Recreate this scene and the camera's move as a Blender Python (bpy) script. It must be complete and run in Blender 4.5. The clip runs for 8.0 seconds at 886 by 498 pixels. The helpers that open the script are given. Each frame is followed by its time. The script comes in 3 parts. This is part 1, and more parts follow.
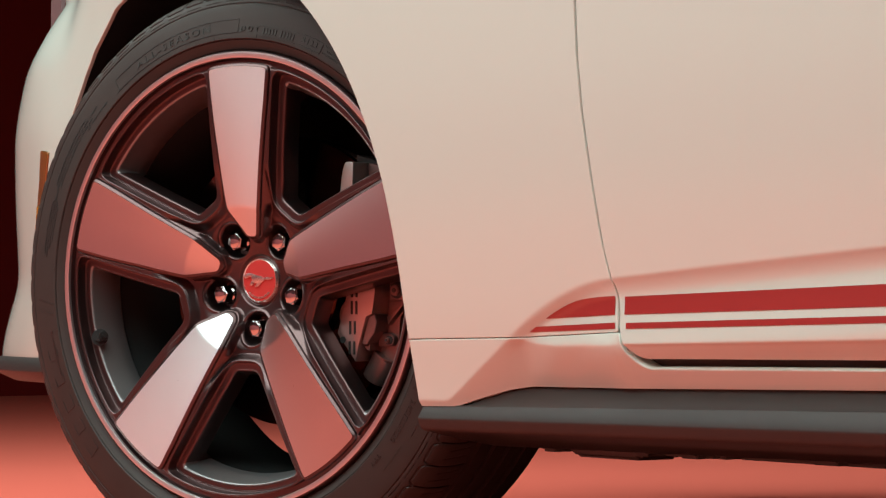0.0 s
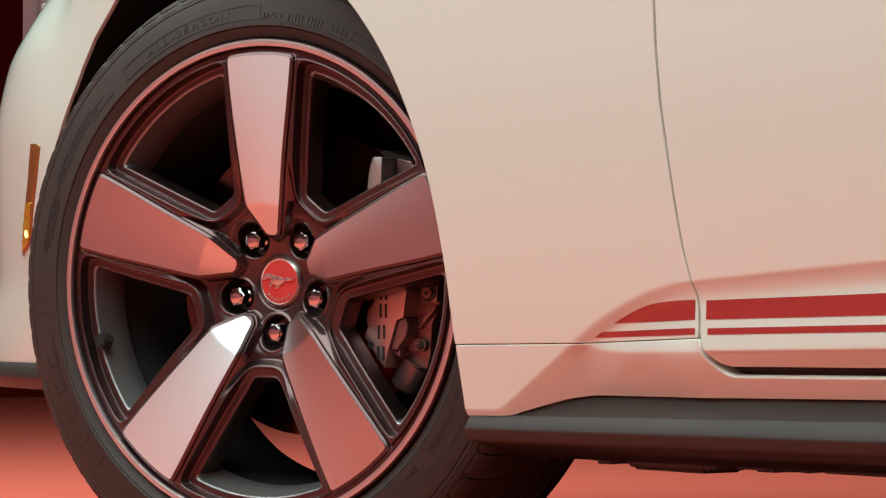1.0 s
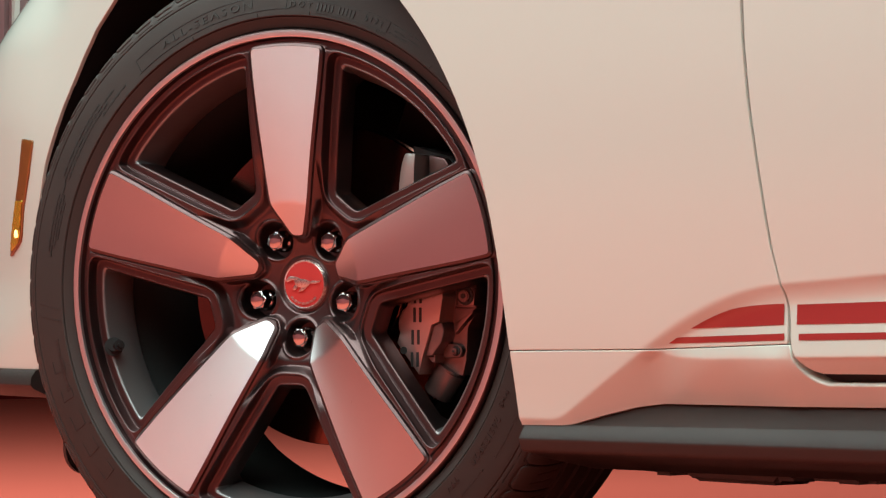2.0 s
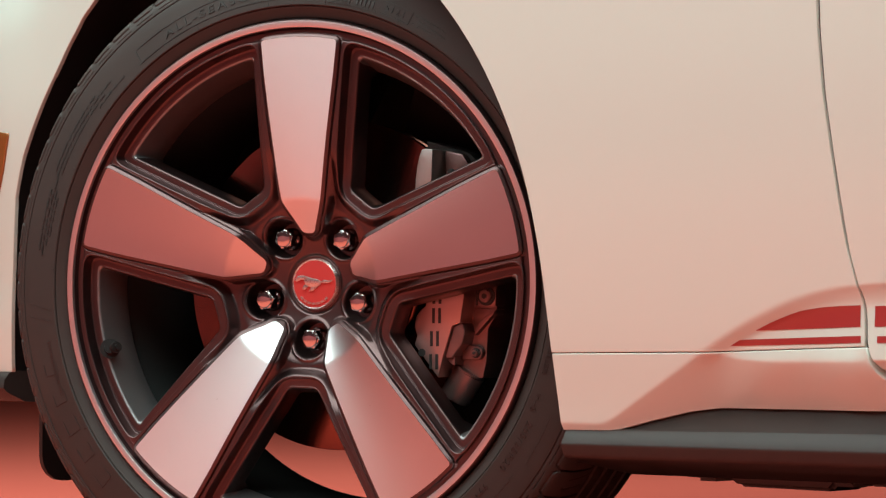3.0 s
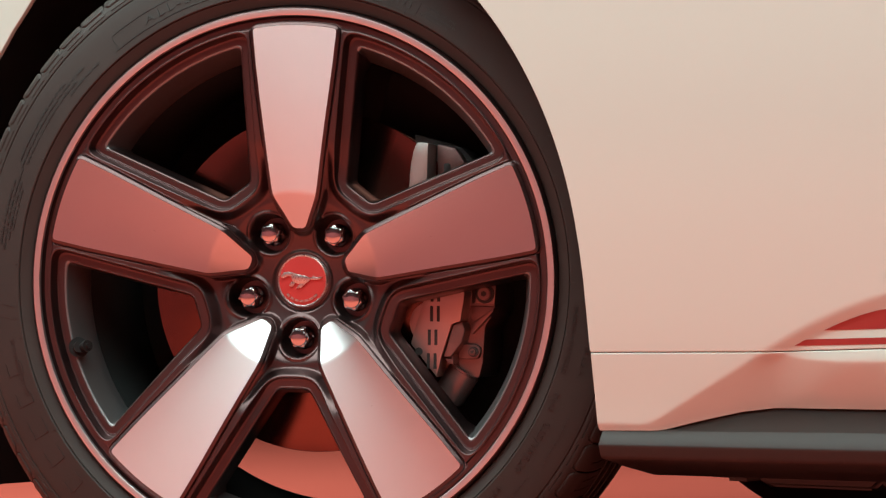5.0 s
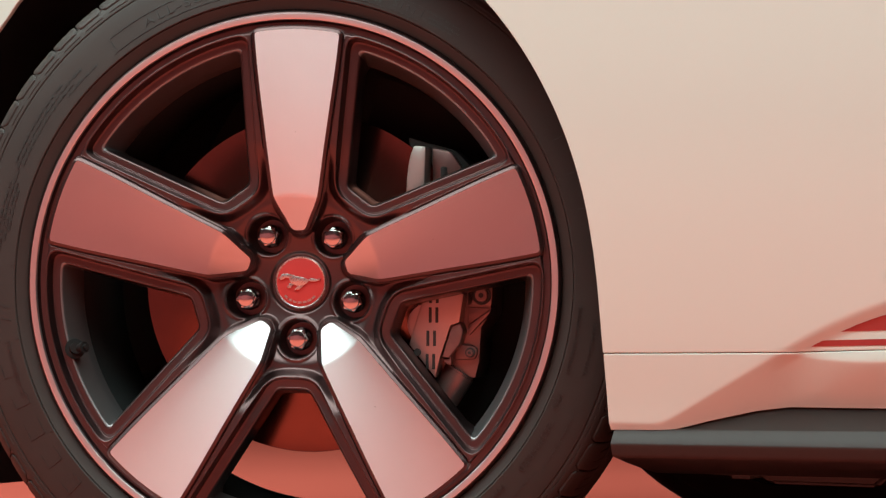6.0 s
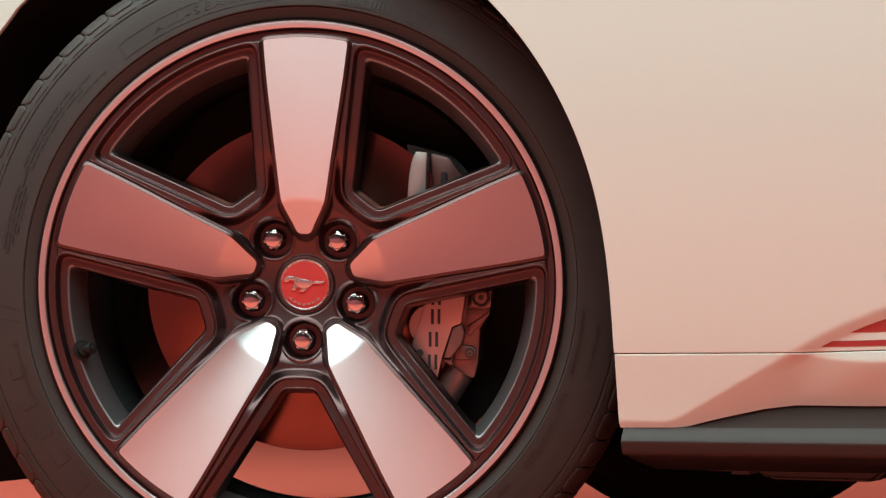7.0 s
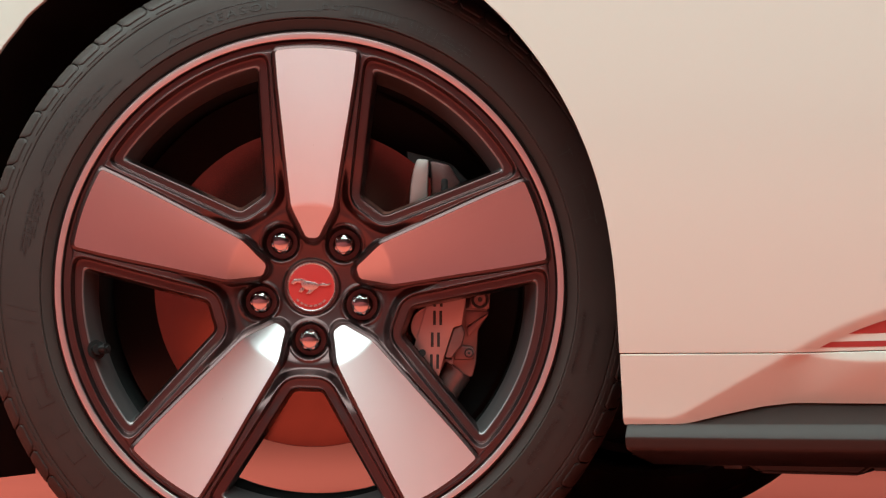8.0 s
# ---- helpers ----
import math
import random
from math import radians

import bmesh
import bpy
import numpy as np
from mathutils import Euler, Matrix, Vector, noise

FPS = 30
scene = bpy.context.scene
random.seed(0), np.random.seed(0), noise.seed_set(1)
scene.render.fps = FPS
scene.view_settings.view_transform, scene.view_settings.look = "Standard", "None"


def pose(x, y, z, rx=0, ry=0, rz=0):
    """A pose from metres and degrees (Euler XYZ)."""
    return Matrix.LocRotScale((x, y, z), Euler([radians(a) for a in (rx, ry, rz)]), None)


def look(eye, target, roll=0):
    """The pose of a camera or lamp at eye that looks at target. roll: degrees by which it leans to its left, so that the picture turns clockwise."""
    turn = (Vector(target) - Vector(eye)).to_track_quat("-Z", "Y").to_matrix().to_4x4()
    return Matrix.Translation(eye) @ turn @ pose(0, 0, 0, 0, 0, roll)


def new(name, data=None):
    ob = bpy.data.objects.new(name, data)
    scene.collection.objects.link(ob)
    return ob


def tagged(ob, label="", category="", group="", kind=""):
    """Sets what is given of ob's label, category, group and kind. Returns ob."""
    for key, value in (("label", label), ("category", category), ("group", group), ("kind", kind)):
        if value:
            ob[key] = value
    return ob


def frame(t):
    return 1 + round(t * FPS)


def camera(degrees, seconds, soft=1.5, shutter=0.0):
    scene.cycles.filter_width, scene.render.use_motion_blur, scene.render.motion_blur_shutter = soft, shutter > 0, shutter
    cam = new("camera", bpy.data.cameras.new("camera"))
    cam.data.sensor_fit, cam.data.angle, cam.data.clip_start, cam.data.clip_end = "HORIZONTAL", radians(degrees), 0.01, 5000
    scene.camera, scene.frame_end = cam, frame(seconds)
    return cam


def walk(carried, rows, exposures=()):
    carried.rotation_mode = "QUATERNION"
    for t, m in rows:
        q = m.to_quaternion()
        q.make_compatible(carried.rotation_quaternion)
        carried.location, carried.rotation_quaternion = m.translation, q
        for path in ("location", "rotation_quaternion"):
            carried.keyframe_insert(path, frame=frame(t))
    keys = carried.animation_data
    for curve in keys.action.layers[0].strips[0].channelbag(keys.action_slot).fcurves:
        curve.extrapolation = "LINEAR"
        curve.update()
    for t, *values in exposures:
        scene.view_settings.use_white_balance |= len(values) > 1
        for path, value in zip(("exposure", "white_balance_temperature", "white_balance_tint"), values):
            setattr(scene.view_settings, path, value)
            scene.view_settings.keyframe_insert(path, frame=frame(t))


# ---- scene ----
cam = camera(17.7, 8.0, 1.3)
PATH = [
    (0, (2.918, -1.735, 0.316), (1.269, -0.603, 0.361), -0.1),
    (0.5, (2.783, -1.767, 0.313), (1.165, -0.592, 0.361), 0.1),
    (1, (2.655, -1.801, 0.317), (1.068, -0.584, 0.364), 0.1),
    (1.5, (2.528, -1.833, 0.317), (0.975, -0.574, 0.365), 0.1),
    (2, (2.406, -1.886, 0.32), (0.895, -0.576, 0.368), 0.1),
    (3.5, (2.044, -2.07, 0.328), (0.706, -0.584, 0.371), 0.1),
    (4, (1.938, -2.133, 0.331), (0.665, -0.591, 0.372), 0.1),
    (4.5, (1.835, -2.199, 0.331), (0.63, -0.603, 0.371), 0.2),
    (6, (1.532, -2.442, 0.336), (0.556, -0.697, 0.373), 0.2),
    (6.5, (1.453, -2.523, 0.338), (0.542, -0.743, 0.375), 0.3),
    (7, (1.351, -2.62, 0.338), (0.522, -0.8, 0.375), 0.2),
    (7.5, (1.276, -2.713, 0.34), (0.512, -0.865, 0.377), 0.3),
    (8, (1.183, -2.815, 0.34), (0.494, -0.937, 0.377), 0.3),
]
walk(cam, [(t, look(e, g, r)) for t, e, g, r in PATH])

# ---- light ----
world = bpy.data.worlds.new("world")
world.use_nodes = True
world.node_tree.nodes["Background"].inputs[0].default_value = (0.5, 0.08, 0.06, 1)
world.node_tree.nodes["Background"].inputs[1].default_value = 0.02
scene.world = world
scene.view_settings.exposure = 0.0


def area_lamp(name, m, sx, sy, watts, colour):
    data = bpy.data.lights.new(name, "AREA")
    data.shape, data.size, data.size_y, data.energy, data.color = "RECTANGLE", sx, sy, watts, colour
    ob = new(name, data)
    ob.matrix_world = m
    return ob


area_lamp("overhead_softbox", pose(-0.05, -0.85, 2.6), 4.7, 5.4, 370, (0.825, 1.0, 0.947))

# ---- materials ----


def material(name, colour, rough=0.5, metal=0.0, coat=0.0, vary=0.06, scale=40.0, bump=0.0, bump_scale=300.0, rough_vary=0.08, coat_rough=0.04, spec=0.5):
    mat = bpy.data.materials.new(name)
    mat.use_nodes = True
    nt = mat.node_tree
    b = nt.nodes["Principled BSDF"]
    b.inputs["Roughness"].default_value = rough
    b.inputs["Metallic"].default_value = metal
    b.inputs["Coat Weight"].default_value = coat
    b.inputs["Coat Roughness"].default_value = coat_rough
    b.inputs["Specular IOR Level"].default_value = spec
    geo = nt.nodes.new("ShaderNodeNewGeometry")
    big = nt.nodes.new("ShaderNodeTexNoise")
    big.inputs["Scale"].default_value = scale
    big.inputs["Detail"].default_value = 5
    nt.links.new(geo.outputs["Position"], big.inputs["Vector"])
    mix = nt.nodes.new("ShaderNodeMix")
    mix.data_type = "RGBA"
    mix.inputs["A"].default_value = (*[c * (1 - vary) for c in colour], 1)
    mix.inputs["B"].default_value = (*[min(1, c * (1 + vary)) for c in colour], 1)
    nt.links.new(big.outputs["Fac"], mix.inputs["Factor"])
    nt.links.new(mix.outputs["Result"], b.inputs["Base Color"])
    ramp = nt.nodes.new("ShaderNodeMapRange")
    ramp.inputs["To Min"].default_value = max(0.02, rough - rough_vary)
    ramp.inputs["To Max"].default_value = min(1, rough + rough_vary)
    fine = nt.nodes.new("ShaderNodeTexNoise")
    fine.inputs["Scale"].default_value = bump_scale
    fine.inputs["Detail"].default_value = 4
    nt.links.new(geo.outputs["Position"], fine.inputs["Vector"])
    nt.links.new(fine.outputs["Fac"], ramp.inputs["Value"])
    nt.links.new(ramp.outputs["Result"], b.inputs["Roughness"])
    if bump:
        bp = nt.nodes.new("ShaderNodeBump")
        bp.inputs["Strength"].default_value = bump
        bp.inputs["Distance"].default_value = 0.0006
        nt.links.new(fine.outputs["Fac"], bp.inputs["Height"])
        nt.links.new(bp.outputs["Normal"], b.inputs["Normal"])
    return mat


STEER, HUB_Z, SPIN = 20.0, 0.355, -1.3
PAINT = material("ivory_paint", (0.645, 0.70, 0.635), 0.42, 0.05, 1.0, 0.012, 3.0, 0.0, 900, 0.03)
STRIPE = material("red_vinyl", (0.35, 0.029, 0.027), 0.35, 0, 0.6, 0.03, 6.0, 0, 500, 0.04)
GLOSS_BLACK = material("gloss_black_alloy", (0.130, 0.083, 0.083), 0.36, 1.0, 0.0, 0.1, 30, 0, 700, 0.008, 0.1, 0.5)
SATIN = material("satin_black_alloy", (0.27, 0.255, 0.26), 0.42, 0.85, 0, 0.1, 30, 0.04, 700, 0.05)
PLASTIC = material("grained_black_plastic", (0.036, 0.027, 0.025), 0.46, 0, 0, 0.12, 25, 0.25, 1800, 0.06, 0.04, 0.36)
RUBBER = material("tyre_rubber", (0.036, 0.0265, 0.0238), 0.56, 0, 0, 0.2, 18, 0.25, 1400, 0.07, 0.04, 0.35)
RUBBER_BLACK = material("black_rubber", (0.011, 0.010, 0.010), 0.36, 0, 0, 0.1, 40, 0.05, 900, 0.05)
LETTER = material("moulded_rubber", (0.027, 0.0245, 0.0235), 0.42, 0, 0, 0.1, 30, 0.1, 1400, 0.06)
DARK = material("liner_black", (0.05, 0.052, 0.052), 0.8, 0, 0, 0.2, 20, 0.2, 600, 0.05)
VOID = material("deep_black", (0.040, 0.042, 0.042), 1.0, 0, 0, 0.1, 20, 0, 300, 0.0, 0.04, 0.0)
IRON = material("brake_iron", (0.205, 0.088, 0.068), 0.17, 1.0, 0, 0.12, 60, 0.0, 900, 0.03)
CAST = material("cast_caliper", (0.27, 0.165, 0.155), 0.38, 0.75, 0, 0.2, 80, 0.3, 500, 0.08)
PLATE = material("caliper_grey_paint", (0.48, 0.33, 0.31), 0.34, 0.8, 0.3, 0.05, 60, 0.05, 900, 0.06)
CHROME = material("chrome", (0.66, 0.65, 0.65), 0.12, 1.0, 0, 0.02, 40, 0, 300, 0.03)
CAP_RED = material("cap_red_enamel", (0.56, 0.040, 0.036), 0.4, 0, 0.3, 0.04, 60, 0, 500, 0.05)
BADGE = material("badge_silver", (0.75, 0.72, 0.70), 0.28, 1.0, 0, 0.06, 120, 0.05, 900, 0.06)
PRINT = material("black_print", (0.02, 0.02, 0.02), 0.5, 0, 0, 0.1, 80, 0, 500, 0.05)
AMBER = material("amber_lens", (0.27, 0.092, 0.022), 0.3, 0.25, 1.0, 0.25, 60, 0.3, 400, 0.06)
ALU = material("bare_aluminium", (0.52, 0.49, 0.47), 0.45, 0.8, 0, 0.08, 50, 0.1, 700, 0.08)
FLOOR = material("red_studio_floor", (0.58, 0.111, 0.080), 0.6, 0, 0, 0.04, 1.5, 0.05, 90, 0.08, 0.04, 0.0)
GOLD = material("amber_reflector", (0.75, 0.43, 0.04), 0.22, 0.6, 0.6, 0.45, 220, 1.0, 420, 0.05)
BULB = material("lit_amber_bulb", (0.9, 0.7, 0.2), 0.3)
BULB.node_tree.nodes["Principled BSDF"].inputs["Emission Color"].default_value = (1.0, 0.72, 0.22, 1)
BULB.node_tree.nodes["Principled BSDF"].inputs["Emission Strength"].default_value = 2.5
RED_WALL = material("deep_red_wall", (0.12, 0.006, 0.005), 0.9, 0, 0, 0.08, 0.8, 0.05, 90, 0.05, 0.04, 0.1)
PINK_WALL = material("dark_red_wall", (0.075, 0.024, 0.026), 0.9, 0, 0, 0.05, 0.8, 0.05, 90, 0.05, 0.04, 0.2)
# for the unseen bands that reflect pink onto wheel and bumper
SALMON = material("salmon_bounce", (0.42, 0.117, 0.122), 0.85, 0, 0, 0.05, 0.8, 0.05, 90, 0.05, 0.04, 0.2)
MAUVE = material("mauve_panel", (0.14, 0.075, 0.078), 0.7, 0, 0, 0.06, 2, 0.05, 90, 0.05)


def machined(name, colour, rough, aniso):
    """Lathe-turned bright aluminium: the grooves run round the hub, so reflections are drawn out along the radius."""
    mat = material(name, colour, rough, 1.0, 0, 0.02, 30, 0, 600, 0.03)
    nt = mat.node_tree
    b = nt.nodes["Principled BSDF"]
    b.inputs["Anisotropic"].default_value = aniso
    geo = nt.nodes.new("ShaderNodeNewGeometry")
    sub = nt.nodes.new("ShaderNodeVectorMath")
    sub.operation = "SUBTRACT"
    sub.inputs[1].default_value = (0, 0, HUB_Z)
    nt.links.new(geo.outputs["Position"], sub.inputs[0])
    nrm = nt.nodes.new("ShaderNodeVectorMath")
    nrm.operation = "NORMALIZE"
    nt.links.new(sub.outputs[0], nrm.inputs[0])
    nt.links.new(nrm.outputs[0], b.inputs["Tangent"])
    # fine turning lines
    ln = nt.nodes.new("ShaderNodeVectorMath")
    ln.operation = "LENGTH"
    nt.links.new(sub.outputs[0], ln.inputs[0])
    wave = nt.nodes.new("ShaderNodeTexNoise")
    wave.noise_dimensions = "1D"
    wave.inputs["Scale"].default_value = 2500
    nt.links.new(ln.outputs["Value"], wave.inputs["W"])
    bp = nt.nodes.new("ShaderNodeBump")
    bp.inputs["Strength"].default_value = 0.03
    bp.inputs["Distance"].default_value = 0.0003
    nt.links.new(wave.outputs["Fac"], bp.inputs["Height"])
    nt.links.new(bp.outputs["Normal"], b.inputs["Normal"])
    return mat


MACHINED = machined("machined_aluminium", (0.79, 0.79, 0.81), 0.355, 0.85)
LIP = machined("turned_lip", (0.78, 0.74, 0.75), 0.36, 0.3)

# ---- builders ----
GROUND = 0.0015


def mesh_of(name, verts, faces, smooth=True):
    me = bpy.data.meshes.new(name)
    me.from_pydata([tuple(map(float, v)) for v in verts], [], [tuple(map(int, f)) for f in faces])
    if smooth:
        me.polygons.foreach_set("use_smooth", [True] * len(me.polygons))
    me.update()
    return me


def part(name, data, mat, parent, label=""):
    """Links a mesh or a bmesh as one object under a thing or a part."""
    if isinstance(data, bmesh.types.BMesh):
        me = bpy.data.meshes.new(name)
        data.to_mesh(me)
        data.free()
        data = me
    if not data.materials:
        data.materials.append(mat)
    ob = new(name, data)
    ob.parent = parent
    if parent and parent.name == "car":
        ob.location.z = -GROUND
    return tagged(ob, label)


def sharp(me, degrees=35):
    """Smooth shading that breaks at hard edges."""
    me.polygons.foreach_set("use_smooth", [True] * len(me.polygons))
    me.set_sharp_from_angle(angle=radians(degrees))
    return me


def grid_faces(ni, nj, wrap=False, base=0):
    out = []
    for i in range(ni if wrap else ni - 1):
        k = (i + 1) % ni
        for j in range(nj - 1):
            out.append((base + i * nj + j, base + k * nj + j, base + k * nj + j + 1, base + i * nj + j + 1))
    return out


def lathe(profile, n=180, closed=False):
    """Turns (radius, out) pairs about the wheel's axle: x along the wheel, y inwards, z up."""
    prof = list(profile) + ([profile[0]] if closed else [])
    nj = len(prof)
    v = []
    for i in range(n):
        a = 2 * math.pi * i / n
        for r, d in prof:
            v.append((r * math.cos(a), -d, r * math.sin(a)))
    return v, grid_faces(n, nj, True)


def sstep(a, b, x):
    t = np.clip((x - a) / (b - a), 0, 1)
    return t * t * (3 - 2 * t)


def prism(poly, d0, d1, bevel=0.0015, seg=2):
    """A bevelled plate: polygon (u, v) from depth d1 (back) to d0 (front), in wheel axes."""
    bm = bmesh.new()
    a = [bm.verts.new((u, -d0, v)) for u, v in poly]
    b = [bm.verts.new((u, -d1, v)) for u, v in poly]
    n = len(poly)
    bm.faces.new(a)
    bm.faces.new(b[::-1])
    for i in range(n):
        bm.faces.new((a[i], b[i], b[(i + 1) % n], a[(i + 1) % n]))
    bmesh.ops.recalc_face_normals(bm, faces=bm.faces)
    if bevel:
        bmesh.ops.bevel(bm, geom=list(bm.edges), offset=bevel, segments=seg, affect="EDGES", profile=0.6)
    me = bpy.data.meshes.new("plate")
    bm.to_mesh(me)
    bm.free()
    return sharp(me, 30)


def box_mesh(x0, x1, y0, y1, z0, z1, bevel=0.004):
    bm = bmesh.new()
    bmesh.ops.create_cube(bm, size=1, matrix=Matrix.Translation(((x0 + x1) / 2, (y0 + y1) / 2, (z0 + z1) / 2)) @ Matrix.Diagonal((x1 - x0, y1 - y0, z1 - z0, 1)))
    if bevel:
        bmesh.ops.bevel(bm, geom=list(bm.edges), offset=bevel, segments=2, affect="EDGES")
    me = bpy.data.meshes.new("box")
    bm.to_mesh(me)
    bm.free()
    return sharp(me, 30)


def cylinder(c, axis, r0, r1, length, n=24, bevel=0.0008):
    bm = bmesh.new()
    bmesh.ops.create_cone(bm, cap_ends=True, segments=n, radius1=r0, radius2=r1, depth=length)
    if bevel:
        ed = [e for e in bm.edges if e.calc_face_angle(0) > 0.8]
        bmesh.ops.bevel(bm, geom=ed, offset=bevel, segments=2, affect="EDGES")
    q = Vector(axis).to_track_quat("Z", "Y").to_matrix().to_4x4()
    bm.transform(Matrix.Translation(c) @ q)
    me = bpy.data.meshes.new("round")
    bm.to_mesh(me)
    bm.free()
    return sharp(me, 40)


# ---- room ----


def slab(name, x0, x1, y0, y1, z0, z1, mat, label, cat):
    ob = part(name, box_mesh(x0, x1, y0, y1, z0, z1, 0), mat, None, label)
    return tagged(ob, label, cat, kind="structure")


slab("floor", -7, 7, -6, 6, GROUND - 0.2, GROUND, FLOOR, "matte salmon-red seamless studio floor", "floor")
slab("wall_north", -7, 7, 6, 6.2, GROUND, 4, RED_WALL, "deep red painted studio wall", "wall")
slab("wall_south", -7, 7, -4.9, -4.7, 1.1, 4, PINK_WALL, "dark red painted studio wall", "wall")
# unseen salmon band, added so the spokes and lip reflect pink
slab("bounce_band_south", -7, 7, -4.9, -4.7, GROUND, 1.1, SALMON, "unseen salmon-red band added to throw pink light on the car", "wall")
slab("wall_west", -7.2, -7, -6, 6, GROUND, 4, RED_WALL, "deep red painted studio wall", "wall")
# unseen salmon band, added to warm the bumper with pink bounce
slab("bounce_band_west", -7, -6.9, -4.7, 1.8, GROUND, 1.8, SALMON, "unseen salmon-red band added to throw pink light on the car", "wall")
slab("wall_east", 7, 7.2, -6, 6, GROUND, 4, RED_WALL, "deep red painted studio wall", "wall")
slab("ceiling", -7, 7, -6, 6, 4, 4.2, RED_WALL, "dark red studio ceiling", "ceiling")

# ---- car body ----
car = tagged(new("car"), "ivory coupe with red side stripes on a red studio floor", "car")
car.location = (0, 0, GROUND)
bpy.context.view_layer.update()
body = car

PZ = ([.15, .20, .223, .249, .276, .302, .355, .386, .407, .46, .503, .534, .567, .60, .66, .80, .95],
      [-.002, 0, .003, .010, .016, .0205, .028, .0325, .0355, .041, .045, .0478, .050, .0512, .055, .058, .05])
QX = ([-.95, -.8, -.75, -.70, -.65, -.6, -.55, -.49, -.45, -.3, 0, .2, .352, .69, .9, 1.3, 2.3],
      [.34, .15, .108, .076, .050, .032, .02, .007, .001, -.008, -.008, -.004, 0, .0152, .02, .022, .022])
SH = ([.20, .257, .295, .358, .398, .477, .56, .60, .65, .70, .73], [-.14, -.13, -.098, -.038, -.030, -.020, -.008, .010, .04, .11, .157])
ZC = ([.38, .413, .526, .574, .622, .663, .70, .76, .809, .87, .97, 1.094, 2.3], [.205, .222, .292, .317, .336, .346, .350, .3535, .3570, .3608, .3665, .374, .46])


def smooth_table(tab, n=400, half=8):
    xs = np.linspace(tab[0][0], tab[0][-1], n)
    ys = np.interp(xs, *tab)
    k = np.hanning(2 * half + 1)
    k /= k.sum()
    pad = np.concatenate([ys[0] + (ys[1] - ys[0]) * np.arange(-half, 0), ys, ys[-1] + (ys[-1] - ys[-2]) * np.arange(1, half + 1)])
    return xs, np.convolve(pad, k, "valid")


PZ, QX, SH, ZC = smooth_table(PZ, 400, 45), smooth_table(QX), smooth_table(SH, 400, 26), smooth_table(ZC)


def skin(x, z, crease=1.0):
    """How far the car's side lies from the hub's plane, before the lower sill turns under; crease: how much of the recess below the crease is in it."""
    x, z = np.asarray(x, float), np.asarray(z, float)
    front = sstep(-.25, -.45, x)
    y = -np.interp(z, *PZ) + np.interp(x - front * np.interp(z, *SH), *QX)
    y = y + .009 * sstep(.48, .70, z) * sstep(-.15, -.30, x) * sstep(-.56, -.40, x)
    e = np.interp(x, *ZC) - z
    on = sstep(.40, .50, x)
    f = np.clip(e / .021, 0, 1)
    aft = sstep(.60, .70, x)
    soft = 0.0060 * sstep(-.001, .016, e)
    soft = soft * (1 - .75 * sstep(.013, .058, e))
    back = e - .019
    back = .5 * (back + np.sqrt(back ** 2 + .006 ** 2))
    back = .056 - .5 * (.056 - back + np.sqrt((.056 - back) ** 2 + .006 ** 2))
    crisp = 0.0052 * (1 - (1 - f) ** 2) * sstep(-.001, .002, e) - .235 * back
    return y + crease * on * (soft + (crisp - soft) * aft)


def arch_r(z):
    low = np.interp(z, [.20, .29, .32, .355, .385, .41], [.3500, .3500, .3497, .3488, .3468, .3438])
    return np.where(z > .41, -.04 + np.sqrt(np.maximum(.387 ** 2 - (z - .36) ** 2, 0)), low)


def arch_l(z):
    return np.interp(z, [.20, .257, .35, .45, .494, .527, .558, .588, .619, .65, .70, .747], [-.494, -.492, -.476, -.454, -.434, -.413, -.392, -.369, -.346, -.319, -.252, -.085])


def seam(x):
    return np.interp(x, [.34, .528, .717], [.2875, .2903, .297])


def gap(z):
    return np.interp(z, [.27, .297, .318, .345, .379, .401, .457, .513, .569, .625, .95], [.7048, .7048, .7038, .7002, .6932, .6905, .6845, .679, .6765, .677, .69])


RETURN = [(.0004, .0001), (.0007, .0005), (.0009, .0014), (.0009, .024)]


def panel(name, x, z, y, mat, parent, label="", ret=RETURN, grow=None):
    """A pressed panel from grids of x, z and y, with its edges rounded and turned in all round."""
    ni, nj = x.shape
    v = np.stack([x, y, z], -1).reshape(-1, 3).tolist()
    f = grid_faces(ni, nj)
    idx = [(i, 0) for i in range(ni)] + [(ni - 1, j) for j in range(1, nj)] + [(i, nj - 1) for i in range(ni - 2, -1, -1)] + [(0, j) for j in range(nj - 2, 0, -1)]
    px = np.array([x[i] for i in idx])
    pz = np.array([z[i] for i in idx])
    py = np.array([y[i] for i in idx])
    tx, tz = np.roll(px, -1) - np.roll(px, 1), np.roll(pz, -1) - np.roll(pz, 1)
    L = np.hypot(tx, tz) + 1e-9
    area = np.sum(px * np.roll(pz, -1) - np.roll(px, -1) * pz)
    s = 1 if area > 0 else -1
    nx, nz = s * tz / L, -s * tx / L
    last = [i * nj + j for i, j in idx]
    n = len(idx)
    g = 1 if grow is None else grow(px, pz)
    for o, dy in ret:
        base = len(v)
        o, dy = o * g, dy if dy > .02 else dy * g
        v += np.stack([px + nx * o, py + dy, pz + nz * o], -1).tolist()
        cur = list(range(base, base + n))
        f += [(last[k], last[(k + 1) % n], cur[(k + 1) % n], cur[k]) for k in range(n)]
        last = cur
    me = mesh_of(name, v, f)
    bm = bmesh.new()
    bm.from_mesh(me)
    bmesh.ops.recalc_face_normals(bm, faces=bm.faces)
    bm.to_mesh(me)
    bm.free()
    return part(name, me, mat, parent, label)


